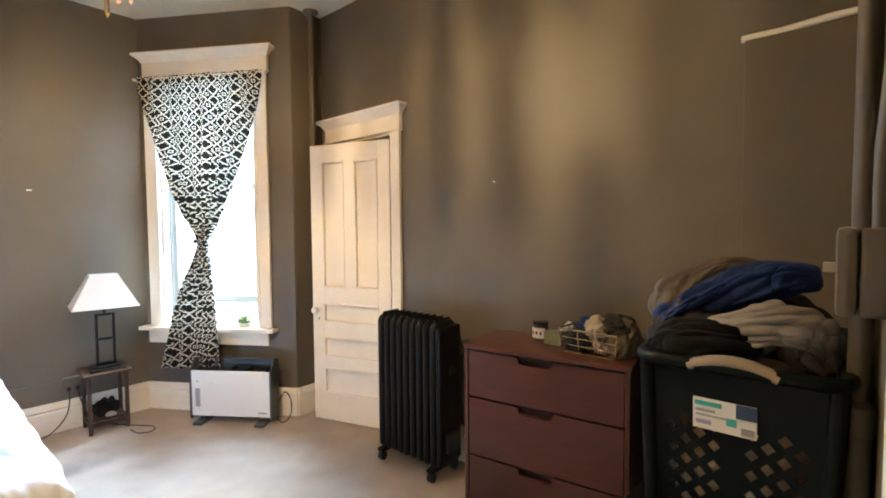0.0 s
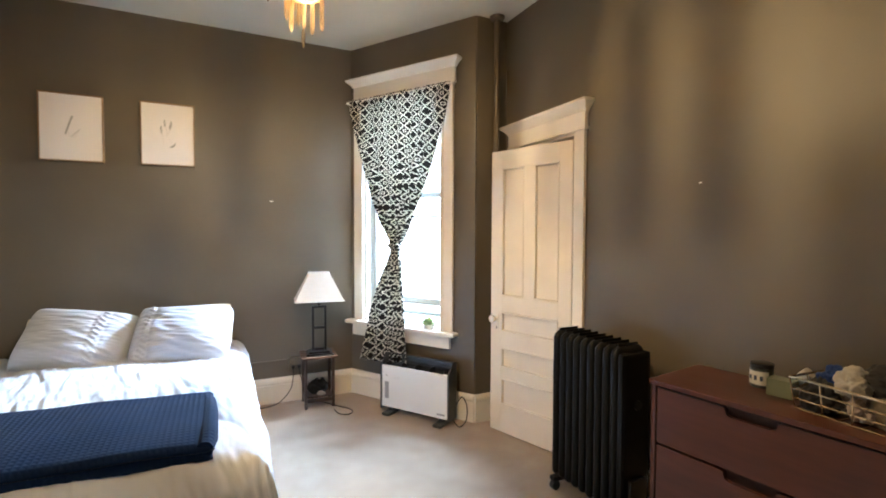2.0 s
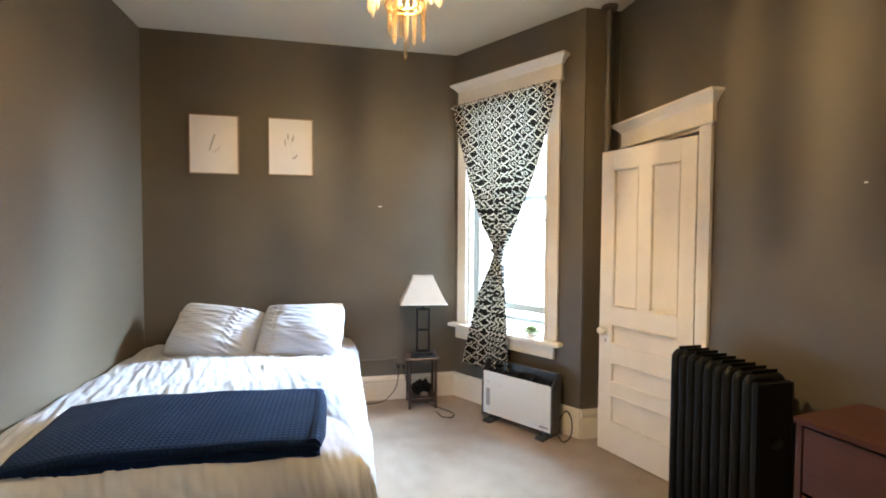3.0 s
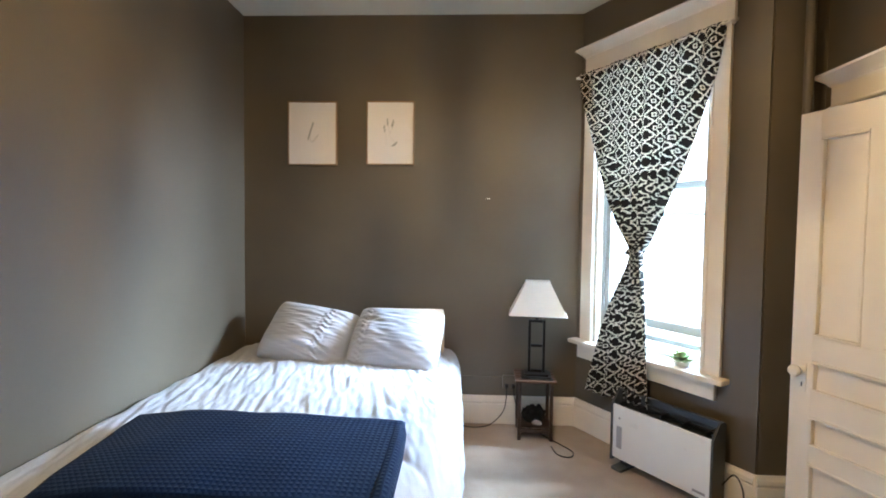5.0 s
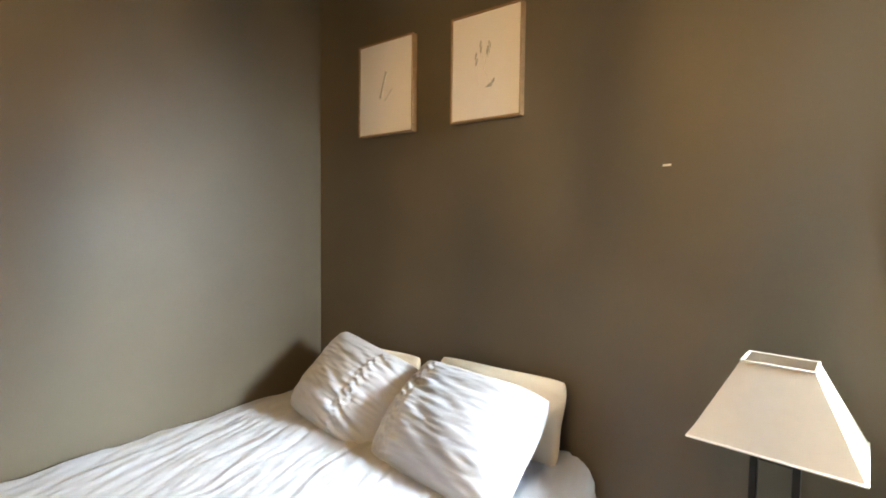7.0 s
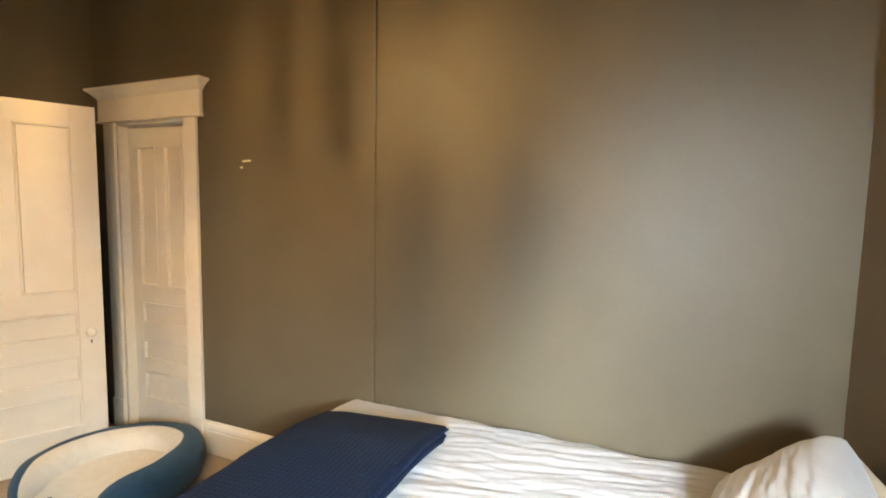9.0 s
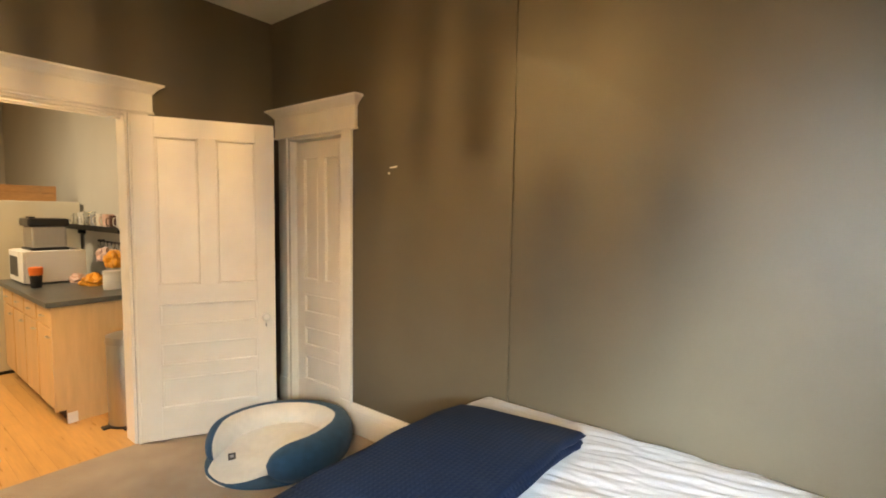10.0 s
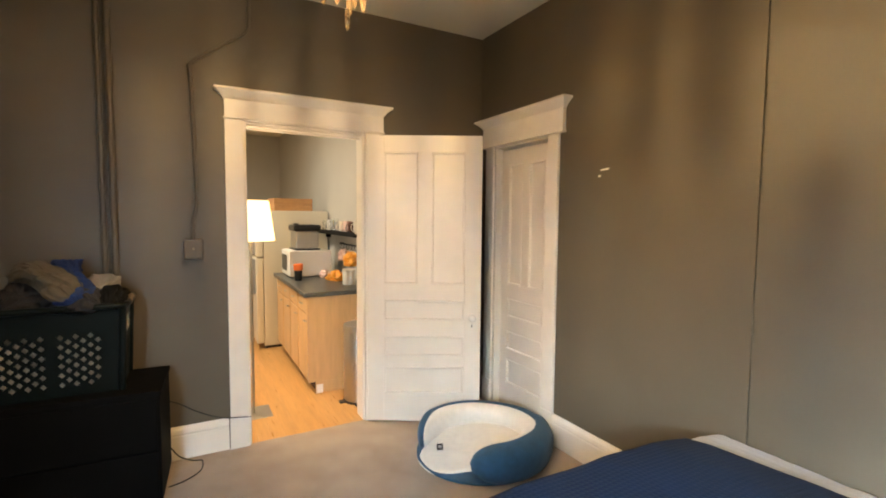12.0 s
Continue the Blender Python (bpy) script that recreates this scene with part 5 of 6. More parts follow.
def bwall(axis, sign, label=""):
    """One wall, pierced by two fields of square holes set on edge."""
    L0, L1 = (BB[0], BT[0]) if axis == "x" else (BB[1], BT[1])
    n0, n1 = (BB[1], BT[1]) if axis == "x" else (BB[0], BT[0])
    bm = bmesh.new()
    step, rise, rows = 0.030, 0.047, 6
    cols = 6 if axis == "x" else 4
    vs = {}

    def put(a, z):
        key = (round(a, 4), round(z, 4))
        if key not in vs:
            k = z / BH
            aa = a * (L0 + (L1 - L0) * k) / L1
            nn = sign * (n0 + (n1 - n0) * k)
            vs[key] = bm.verts.new((aa, nn, z) if axis == "x" else (nn, aa, z))
        return vs[key]

    def plate(l, r, b, t):
        bm.faces.new((put(l, b), put(r, b), put(r, t), put(l, t)))

    z_lo = 0.035
    z_hi = z_lo + rise * rows
    gap = 0.0225
    for f in (-1, 1):
        for i in range(cols):
            l = gap + i * step if f > 0 else -gap - (i + 1) * step
            r = l + step
            odd = i % 2
            if odd:
                plate(l, r, z_lo, z_lo + rise / 2)
                plate(l, r, z_hi - rise / 2, z_hi)
            for j in range(rows - odd):
                b = z_lo + (j + odd / 2) * rise
                t = b + rise
                ca, czz, hw, hh = (l + r) / 2, (b + t) / 2, 0.0142, 0.0150
                dmd = [put(ca, czz - hh), put(ca + hw, czz), put(ca, czz + hh), put(ca - hw, czz)]
                cor = [put(l, b), put(r, b), put(r, t), put(l, t)]
                mid = [put(ca, b), put(r, czz), put(ca, t), put(l, czz)]
                for q in range(4):
                    bm.faces.new((mid[q], cor[(q + 1) % 4], dmd[q]))
                    bm.faces.new((cor[(q + 1) % 4], mid[(q + 1) % 4], dmd[(q + 1) % 4]))
                    bm.faces.new((cor[(q + 1) % 4], dmd[(q + 1) % 4], dmd[q]))
    far = gap + cols * step
    for l, r, pierced in ((-L1, -far, False), (-far, -gap, True), (-gap, gap, False), (gap, far, True), (far, L1, False)):
        plate(l, r, 0.0, z_lo)
        plate(l, r, z_hi, BH)
        if not pierced:
            plate(l, r, z_lo, z_hi)
    ob = part("wall", bm, BASKETM, lb, label)
    md = ob.modifiers.new("thickness", "SOLIDIFY")
    md.thickness = 0.005
    return ob


for ax, sg in (("x", -1), ("x", 1), ("y", -1), ("y", 1)):
    bwall(ax, sg)
part("bottom", box(-BB[0], -BB[1], 0.0, BB[0], BB[1], 0.006), BASKETM, lb)
for sx in (-1, 1):
    for sy in (-1, 1):
        part("corner_post", tube(bmesh.new(), [(sx * BB[0], sy * BB[1], 0.0), (sx * BT[0], sy * BT[1], BH)], 0.017, 10), BASKETM, lb, smooth=True)
pts = []
for cx, cy, a0 in ((BT[0] - 0.03, BT[1] - 0.03, 0), (-BT[0] + 0.03, BT[1] - 0.03, 90), (-BT[0] + 0.03, -BT[1] + 0.03, 180), (BT[0] - 0.03, -BT[1] + 0.03, 270)):
    for q in range(5):
        a = radians(a0 + q * 22.5)
        pts.append((cx + 0.045 * math.cos(a), cy + 0.045 * math.sin(a), BH))
pts.append(pts[0])
part("rim", tube(bmesh.new(), pts, 0.016, 10), BASKETM, lb, smooth=True)
hp = [(-BT[0] - 0.018, -0.085 + 0.17 * k / 10, BH - 0.003 + 0.02 * math.sin(math.pi * k / 10)) for k in range(11)]
part("handle_grip", tube(bmesh.new(), hp, 0.014, 10), TAUPEP, lb, "taupe soft-grip handle", smooth=True)
lm = pose(-0.2915, 0.015, 0.322, 0, -2.5, 0) @ Matrix.Diagonal((1, 0.82, 0.85, 1))
lbl = part("label_card", box(-0.004, -0.075, -0.042, -0.002, 0.075, 0.042, 0.0, lm), LABELW, lb, "white paper label with teal and navy print")
for nm, mt, a in (("print_block", NAVYP, (-0.075, 0.005, -0.028, 0.042)), ("print_block", TEAL, (0.005, 0.022, 0.07, 0.034)), ("print_bar", GREYP, (0.02, 0.006, 0.068, 0.012)), ("print_bar", GREYP, (-0.01, -0.006, 0.068, -0.002)), ("print_block", LILAC, (0.03, -0.028, 0.068, -0.017)), ("print_block", TEAL, (-0.03, -0.02, -0.006, 0.0)), ("print_bar", GREYP, (-0.07, -0.036, -0.04, -0.018))):
    part(nm, box(-0.0055, a[0], a[1], -0.0042, a[2], a[3], 0.0, lm), mt, lbl)
bz = cz + BH


def garment(path, width, thick, material, label, seed, folds=1.0):
    """A bundled garment: cloth swept along a path, its folds running lengthwise."""
    pts = [Vector(p) for p in path]

    def along(t):
        k = t * (len(pts) - 1)
        i = min(int(k), len(pts) - 2)
        q = k - i
        p0, p1, p2, p3 = pts[max(i - 1, 0)], pts[i], pts[i + 1], pts[min(i + 2, len(pts) - 1)]
        return 0.5 * (2 * p1 + (p2 - p0) * q + (2 * p0 - 5 * p1 + 4 * p2 - p3) * q * q + (3 * p1 - p0 - 3 * p2 + p3) * q ** 3)

    def f(u, v):
        t = min(max(v, 0.002), 0.998)
        c = along(t)
        d = (along(min(1, t + 0.02)) - along(max(0, t - 0.02))).normalized()
        side = d.cross(Vector((0, 0, 1))).normalized()
        up = side.cross(d)
        a = u * 2 * math.pi
        end = max(0.02, math.sqrt(max(0.0, 1 - abs(2 * v - 1) ** 5)))
        w = width * end * (1 + 0.30 * noise.noise((v * 2.5, seed, 1.0)))
        h = thick * end * (1 + 0.25 * noise.noise((v * 3.0, seed, 7.0)))
        ca, sa = math.cos(a), math.sin(a)
        x = math.copysign(abs(ca) ** 0.8, ca) * w
        z = math.copysign(abs(sa) ** 0.7, sa) * h
        long_fold = (1 - abs(noise.noise((ca * 2.6 + 0.8 * math.sin(v * 4 + seed), sa * 2.6 + seed, v * 1.3)))) ** 4
        cross_fold = (1 - abs(noise.noise((ca * 1.4 + seed, sa * 1.4, v * 6 + 1.5 * ca)))) ** 6
        k = 1 + folds * (0.30 * noise.noise((ca * 1.6, sa * 1.6 + seed, v * 2.6)) - 0.16 * long_fold - 0.16 * cross_fold + 0.03 * noise.noise((ca * 7, sa * 7, v * 14 + seed)))
        return c + side * x * k + up * z * k

    bm = sheet(bmesh.new(), f, 110, 120, wrap=True)
    ob = part("clothes", bm, material, None, smooth="all")
    return tagged(ob, label, "clothes", "clothes in the laundry basket")


cloth_lump("clothes", pose(2.70, 0.235, bz - 0.40), (0.262, 0.152, 0.23), TANC, "mixed clothes filling the laundry basket", "clothes", 11.0, 0.10, 0.0, 0.55)
garment([(2.50, 0.385, bz - 0.02), (2.56, 0.36, bz + 0.03), (2.70, 0.34, bz + 0.035), (2.88, 0.33, bz - 0.01)], 0.09, 0.075, DARKC, "charcoal clothes heaped along the basket rim", 3.0)
garment([(2.48, 0.41, bz - 0.01), (2.46, 0.35, bz + 0.035), (2.47, 0.27, bz + 0.04), (2.50, 0.20, bz + 0.01)], 0.060, 0.050, JETC, "black garment at the basket rim", 5.0, 0.8)
garment([(2.60, 0.08, bz - 0.01), (2.55, 0.115, bz + 0.060), (2.51, 0.16, bz + 0.090), (2.52, 0.23, bz + 0.065), (2.58, 0.29, bz + 0.02)], 0.075, 0.060, GREYC, "grey marl sweatshirt bundled on the heap", 9.0, 1.1)
garment([(2.84, 0.08, bz - 0.03), (2.82, 0.16, bz + 0.05), (2.80, 0.26, bz + 0.06), (2.78, 0.36, bz)], 0.11, 0.075, DARKC, "dark garment heaped in the basket", 13.0)
garment([(2.58, 0.44, bz + 0.035), (2.62, 0.37, bz + 0.085), (2.66, 0.28, bz + 0.135), (2.68, 0.18, bz + 0.175), (2.66, 0.10, bz + 0.185)], 0.085, 0.055, BLUEC, "royal blue garment lying over the heap", 16.0, 1.3)
garment([(2.60, 0.43, bz + 0.05), (2.68, 0.38, bz + 0.13), (2.76, 0.30, bz + 0.17), (2.84, 0.20, bz + 0.12)], 0.080, 0.060, OLIVEC, "olive brown garment on top of the heap", 19.0, 0.9)

# ---- pet bed ----
pb = thing("pet_bed", pose(0.465, 0.790, 0, 0, 0, -38) @ Matrix.Diagonal((1.15, 0.81, 0.93, 1)) @ pose(0, 0, 0, 0, 0, 38), "round blue and cream plush pet bed on the carpet", "pet bed")
OPEN = radians(8)


def bolster(u, v, phase):
    """Sweep round the bed from one end of the bolster to the other; v round its section."""
    sweep = radians(296)
    a = OPEN + radians(37) + u * sweep
    end = min(1, u / 0.10, (1 - u) / 0.12)
    k = math.sqrt(max(0.0, 1 - (1 - end) ** 2))
    wide = (0.095 + 0.028 * math.exp(-((u - 0.10) / 0.16) ** 2)) * max(0.02, k)
    slim = max(0.0, (u - 0.62) / 0.38) ** 1.5
    wide *= 1 - 0.45 * slim
    high = (0.105 + 0.012 * math.sin(u * 9)) * max(0.02, k)
    th = phase + v * math.pi
    c, s = math.cos(th), math.sin(th)
    r = 0.345 + 0.040 * slim + wide * (abs(c) ** 0.85) * (1 if c > 0 else -1)
    z = 0.10 + high * (abs(s) ** 0.8) * (1 if s > 0 else -1)
    r += 0.008 * noise.noise((a * 3, th, 0.4))
    return Vector((r * math.cos(a), r * math.sin(a), max(0.002, z)))


part("outer_bolster", sheet(bmesh.new(), lambda u, v: bolster(u, v * 1.12, -0.56 * math.pi), 90, 24), NAVYD, pb, "dark teal-blue plush outer side", smooth="all")
part("inner_bolster", sheet(bmesh.new(), lambda u, v: bolster(u, v * 0.92, 0.552 * math.pi), 90, 20), FLEECE, pb, "cream fleece inner side", smooth="all")


def pad(u, v):
    a, r = u * 2 * math.pi, v
    da = math.atan2(math.sin(a - OPEN), math.cos(a - OPEN))
    R = 0.305 + 0.125 * math.exp(-((da + 0.10) / 0.58) ** 4)
    z = 0.075 * (1 - max(0, r - 0.55) / 0.45 * 0.75 * math.exp(-(da / 0.6) ** 4)) if r < 0.985 else 0.004
    z += 0.008 * noise.noise((r * 4 * math.cos(a), r * 4 * math.sin(a), 1)) * (r < 0.98)
    return Vector((R * r * math.cos(a), R * r * math.sin(a), z))


part("cushion", sheet(bmesh.new(), pad, 72, 26, wrap=True), FLEECE, pb, "cream fleece sleeping pad", smooth="all")
part("sole", lathe(bmesh.new(), [(0.40, 0.001), (0.425, 0.004), (0.425, 0.018), (0.40, 0.022)], 60), NAVYD, pb, smooth=True)
tg = part("tag", box(-0.030, -0.020, 0, 0.030, 0.020, 0.003, 0.0008, pose(0.285, -0.055, 0.073, 0, 12, 65)), BLACKP, pb, "small black woven tag")
part("tag_print", box(-0.012, -0.010, 0.0031, 0.012, 0.010, 0.0036, 0.0, pose(0.285, -0.055, 0.073, 0, 12, 65)), GREYP, tg)

# ---- chandelier ----
ch = thing("chandelier", pose(CH.x, CH.y, 0), "small tiered amber crystal chandelier hanging lit from the ceiling", "chandelier")
part("canopy", lathe(bmesh.new(), [(0.062, H - 0.001), (0.060, H - 0.012), (0.03, H - 0.03), (0.006, H - 0.04)], 24), BRASS, ch, smooth=True)
part("stem", tube(bmesh.new(), [(0, 0, H - 0.04), (0, 0, 2.385)], 0.006, 10), BRASS, ch, smooth=True)


def ring(r, z, t):
    return sheet(bmesh.new(), lambda u, v: Vector(((r + t * math.cos(v * 2 * math.pi)) * math.cos(u * 2 * math.pi), (r + t * math.cos(v * 2 * math.pi)) * math.sin(u * 2 * math.pi), z + t * math.sin(v * 2 * math.pi))), 40, 8, wrap=True)


for r, z in ((0.125, 2.43), (0.072, 2.235), (0.05, 2.245)):
    part("ring", ring(r, z, 0.0045), BRASS, ch, smooth="all")
for k in range(5):
    a = k * 2 * math.pi / 5 + 0.35
    c, s = math.cos(a), math.sin(a)
    part("arm", tube(bmesh.new(), [(0, 0, 2.42), (0.05 * c, 0.05 * s, 2.40), (0.095 * c, 0.095 * s, 2.41), (0.095 * c, 0.095 * s, 2.425)], 0.004, 8), BRASS, ch, smooth=True)
    bl_ = part("bulb", lathe(bmesh.new(), [(0.007, 2.426), (0.011, 2.44), (0.010, 2.455), (0.003, 2.47)], 12, (0.095 * c, 0.095 * s, 0)), BULB, ch, "lit candle bulb", smooth=True)


def prism(ln, r):
    """A six-sided crystal drop hanging from its own origin."""
    me = bpy.data.meshes.new("crystal")
    bm = bmesh.new()
    lathe(bm, [(0.001, 0), (r * 0.7, -0.006), (r, -0.016), (r, -ln + 0.022), (r * 0.75, -ln + 0.012), (0.0006, -ln)], 6)
    bmesh.ops.recalc_face_normals(bm, faces=bm.faces)
    bm.to_mesh(me)
    bm.free()
    me.materials.append(GLASSC)
    return me


def hang(me, r, a, z, wide=1.0):
    ob = new("crystal", me)
    ob.parent = ch
    ob.location = (r * math.cos(a), r * math.sin(a), z)
    ob.rotation_euler = (0, 0, a)
    ob.scale = (wide, wide, 1)


fringe_c, long_c, short_c, mid_c, tip_c = prism(0.080, 0.0085), prism(0.128, 0.0072), prism(0.10, 0.0075), prism(0.125, 0.0075), prism(0.070, 0.006)
for k in range(40):      # close upper fringe under the ring, added to block light going up
    hang(fringe_c, 0.119, k * 2 * math.pi / 40, 2.427 + 0.004 * math.sin(k * 2.3))
rng = random.Random(12)
# angles and half-widths of gaps added to throw bright spots on the walls
LIGHT_GAPS = ((-26, 8.0), (163, 5.5), (150, 3.0), (-4, 2.5), (200, 2.2), (74, 7.0), (104, 3.0), (-70, 3.0))
ang = 0.0
while ang < 352:         # long drops, unevenly spaced, short ones in the gaps that aim the light
    wide = rng.choice((0.8, 1.0, 1.2, 1.5))
    in_light_gap = any(abs((ang - g + 180) % 360 - 180) < w for g, w in LIGHT_GAPS)
    if in_light_gap:
        hang(short_c, 0.131, radians(ang), 2.311, 1.0)
        part("wire", tube(bmesh.new(), [(0.129 * math.cos(radians(ang)), 0.129 * math.sin(radians(ang)), 2.43), (0.131 * math.cos(radians(ang)), 0.131 * math.sin(radians(ang)), 2.308)], 0.0007, 4), BRASS, ch)
        ang += 15.0
    else:
        hang(long_c, 0.131, radians(ang), 2.408 + rng.uniform(-0.03, 0.02), wide)
        ang += 6.2 * wide * 0.5 + rng.uniform(4.5, 11.0)
for n, r, z, ph in ((6, 0.070, 2.240, 0.2), (3, 0.040, 2.225, 0.5)):
    for k in range(n):
        hang(mid_c, r, ph + (k + 0.3 * math.sin(k * 2.7)) * 2 * math.pi / n, z + (0.020 if k % 3 == 1 else 0), 1.15)
hang(tip_c, 0.0, 0.0, 2.112, 1.2)
for k in range(14):
    a = k * 2 * math.pi / 14
    c, s = math.cos(a), math.sin(a)
    part("bead_chain", tube(bmesh.new(), [(0.122 * c, 0.122 * s, 2.435), (0.08 * c, 0.08 * s, 2.50), (0.03 * c, 0.03 * s, 2.60), (0.008 * c, 0.008 * s, 2.70)], 0.0028, 5), GLASSC, ch, smooth=True)
part("drop_rod", tube(bmesh.new(), [(0, 0, 2.245), (0, 0, 2.108)], 0.0012, 6), BRASS, ch)

# ---- kitchen beyond the doorway ----
KX, KY = 0.62, -5.7
structure("kitchen_floor", box(0.2, KY - 0.2, -0.12, 3.9, -0.0005, -0.014), OAK, "honey-coloured narrow board floor")
structure("kitchen_ceiling", box(0.2, KY - 0.2, H, 3.9, -0.001, H + 0.12), CEIL)
structure("wall_kitchen_west", box(KX - 0.12, KY - 0.12, 0, KX, -T - 0.001, H), KWALL, "pale warm grey kitchen wall")
structure("wall_kitchen_south", box(KX, KY - 0.12, 0, 3.7, KY, H), KWALL, "pale warm grey kitchen wall")
structure("wall_kitchen_east", box(3.6, KY, 0, 3.72, -T - 0.001, H), KWALL, "pale warm grey kitchen wall")
structure("wall_kitchen_north", bx(bx(bmesh.new(), KX, -T - 0.02, 0, OX0 - 0.10, -T - 0.001, H), OX1 + 0.10, -T - 0.02, 0, 3.6, -T - 0.001, H), KWALL)


def base_cabinet(y0, y1):
    t = thing("kitchen_cabinet", pose(0, 0, 0), "light maple base cabinet with a drawer over a door", "cabinet", "kitchen base cabinets")
    x0, x1 = KX + 0.005, 1.235
    part("body", box(x0, y0, 0.10, x1, y1, 0.832), MAPLE, t)
    part("toe_kick", box(x0, y0 + 0.001, 0, x1 - 0.06, y1 - 0.001, 0.0995), MAHOGD, t)
    d = part("drawer", bx(bmesh.new(), x1 + 0.0005, y0 + 0.014, 0.69, x1 + 0.018, y1 - 0.014, 0.815, 0.003), MAPLE, t)
    dd = part("door", bx(bmesh.new(), x1 + 0.0005, y0 + 0.014, 0.115, x1 + 0.018, y1 - 0.014, 0.672, 0.003), MAPLE, t)
    for p, z in ((d, 0.752), (dd, 0.62)):
        ym = (y0 + y1) / 2 if p is d else y1 - 0.05
        part("handle", tube(bmesh.new(), [(x1 + 0.018, ym - 0.03, z), (x1 + 0.038, ym - 0.025, z), (x1 + 0.038, ym + 0.025, z), (x1 + 0.018, ym + 0.03, z)], 0.004, 6), STEEL, p, "thin steel pull", smooth=True)
    return t


ys = [-2.20, -1.825, -1.45, -1.075, -0.70]
for a, b in zip(ys, ys[1:]):
    base_cabinet(a, b - 0.002)
ep = thing("cabinet_end_panel", pose(0, 0, 0), "light maple end panel of the base cabinets", "cabinet panel")
part("panel", bx(bx(bmesh.new(), KX + 0.005, -0.70, 0.1, 1.254, -0.682, 0.832), KX + 0.005, -0.70, 0, 1.19, -0.682, 0.0995), MAPLE, ep)
part("vinyl_flap", box(1.13, -0.6815, 0, 1.19, -0.678, 0.075), PAPER, ep, "loose white strip at the foot of the panel")
ct = thing("worktop", pose(0, 0, 0), "dark grey-green laminate worktop with square edges", "countertop")
part("slab", bx(bmesh.new(), KX + 0.004, -2.215, 0.8325, 1.285, -0.655, 0.870, 0.005), COUNTER, ct)

fr = thing("refrigerator", pose(0, 0, 0), "off-white refrigerator beside the counter", "refrigerator")
part("body", bx(bmesh.new(), KX + 0.03, -3.03, 0.03, 1.375, -2.30, 1.565, 0.008), FRIDGE, fr)
part("door", bx(bmesh.new(), 1.380, -3.03, 0.06, 1.455, -2.30, 1.03, 0.012), FRIDGE, fr)
part("freezer_door", bx(bmesh.new(), 1.380, -3.03, 1.045, 1.455, -2.30, 1.565, 0.012), FRIDGE, fr)
part("handle", bx(bmesh.new(), 1.4555, -2.42, 0.62, 1.50, -2.38, 1.02, 0.008), GREYP, fr, "grey moulded handle")
part("handle", bx(bmesh.new(), 1.4555, -2.42, 1.06, 1.50, -2.38, 1.25, 0.008), GREYP, fr, "grey moulded handle")
part("base_grille", box(KX + 0.04, -3.02, 0, 1.37, -2.31, 0.0295), BLACKP, fr)
cr = thing("wooden_crate", pose(1.03, -2.58, 1.5655, 0, 0, 4), "pine wooden crate on top of the refrigerator", "crate")
for z in (0.0, 0.075):
    part("front_slat", bx(bmesh.new(), -0.22, 0.155, z + 0.002, 0.22, 0.168, z + 0.07, 0.002), CRATE, cr)
    part("back_slat", bx(bmesh.new(), -0.22, -0.168, z + 0.002, 0.22, -0.155, z + 0.07, 0.002), CRATE, cr)
for x in (-0.22, 0.205):
    part("end_board", bx(bmesh.new(), x, -0.1545, 0.002, x + 0.015, 0.1545, 0.145, 0.002), CRATE, cr)
part("crate_bottom", box(-0.204, -0.154, 0.0, 0.204, 0.154, 0.008), CRATE, cr)

mw = thing("microwave", pose(0.975, -1.90, 0.8705, 0, 0, 0), "white microwave oven on the worktop", "microwave")
part("body", bx(bmesh.new(), -0.19, -0.24, 0.012, 0.215, 0.24, 0.275, 0.008), WHITEP, mw)
part("door", bx(bmesh.new(), 0.2155, -0.235, 0.016, 0.235, 0.12, 0.27, 0.005), WHITEP, mw)
part("door_window", box(0.2355, -0.20, 0.06, 0.2375, 0.08, 0.225), DARKG, mw)
part("control_strip", bx(bmesh.new(), 0.2155, 0.125, 0.016, 0.232, 0.236, 0.27, 0.003), WHITEP, mw)
for x in (-0.15, 0.17):
    for y in (-0.2, 0.2):
        part("foot", box(x - 0.012, y - 0.012, 0, x + 0.012, y + 0.012, 0.0115), BLACKP, mw)
to = thing("toaster_oven", pose(1.0, -1.90, 1.146), "black and steel countertop cooker on the microwave", "cooker")
part("body", bx(bmesh.new(), -0.11, -0.15, 0.018, 0.13, 0.15, 0.20, 0.02), STEEL, to)
part("base", bx(bmesh.new(), -0.12, -0.16, 0.0, 0.14, 0.16, 0.0175, 0.006), BLACKP, to)
part("lid", bx(bmesh.new(), -0.13, -0.16, 0.2005, 0.15, 0.16, 0.268, 0.02), BLACKP, to, "black hinged lid")
part("lid_handle", bx(bmesh.new(), 0.08, -0.06, 0.2685, 0.12, 0.06, 0.283, 0.005), BLACKP, to)
cp = thing("cup", pose(1.165, -1.48, 0.8705), "black travel cup with an orange lid on the worktop", "cup")
part("cup_body", lathe(bmesh.new(), [(0.030, 0), (0.034, 0.005), (0.040, 0.09), (0.040, 0.10)], 20), BLACKP, cp, smooth=True)
part("lid", lathe(bmesh.new(), [(0.041, 0.1005), (0.044, 0.11), (0.047, 0.16), (0.040, 0.165)], 20), ORANGE, cp, "bright orange lid", smooth=True)
cn = thing("canister", pose(0.80, -1.00, 0.8705), "white canister on the worktop", "canister")
part("body", lathe(bmesh.new(), [(0.055, 0), (0.058, 0.005), (0.058, 0.115), (0.056, 0.118)], 24), POTM, cn, smooth=True)
part("lid", lathe(bmesh.new(), [(0.060, 0.1185), (0.061, 0.125), (0.061, 0.145), (0.02, 0.15)], 24), POTM, cn, smooth=True)
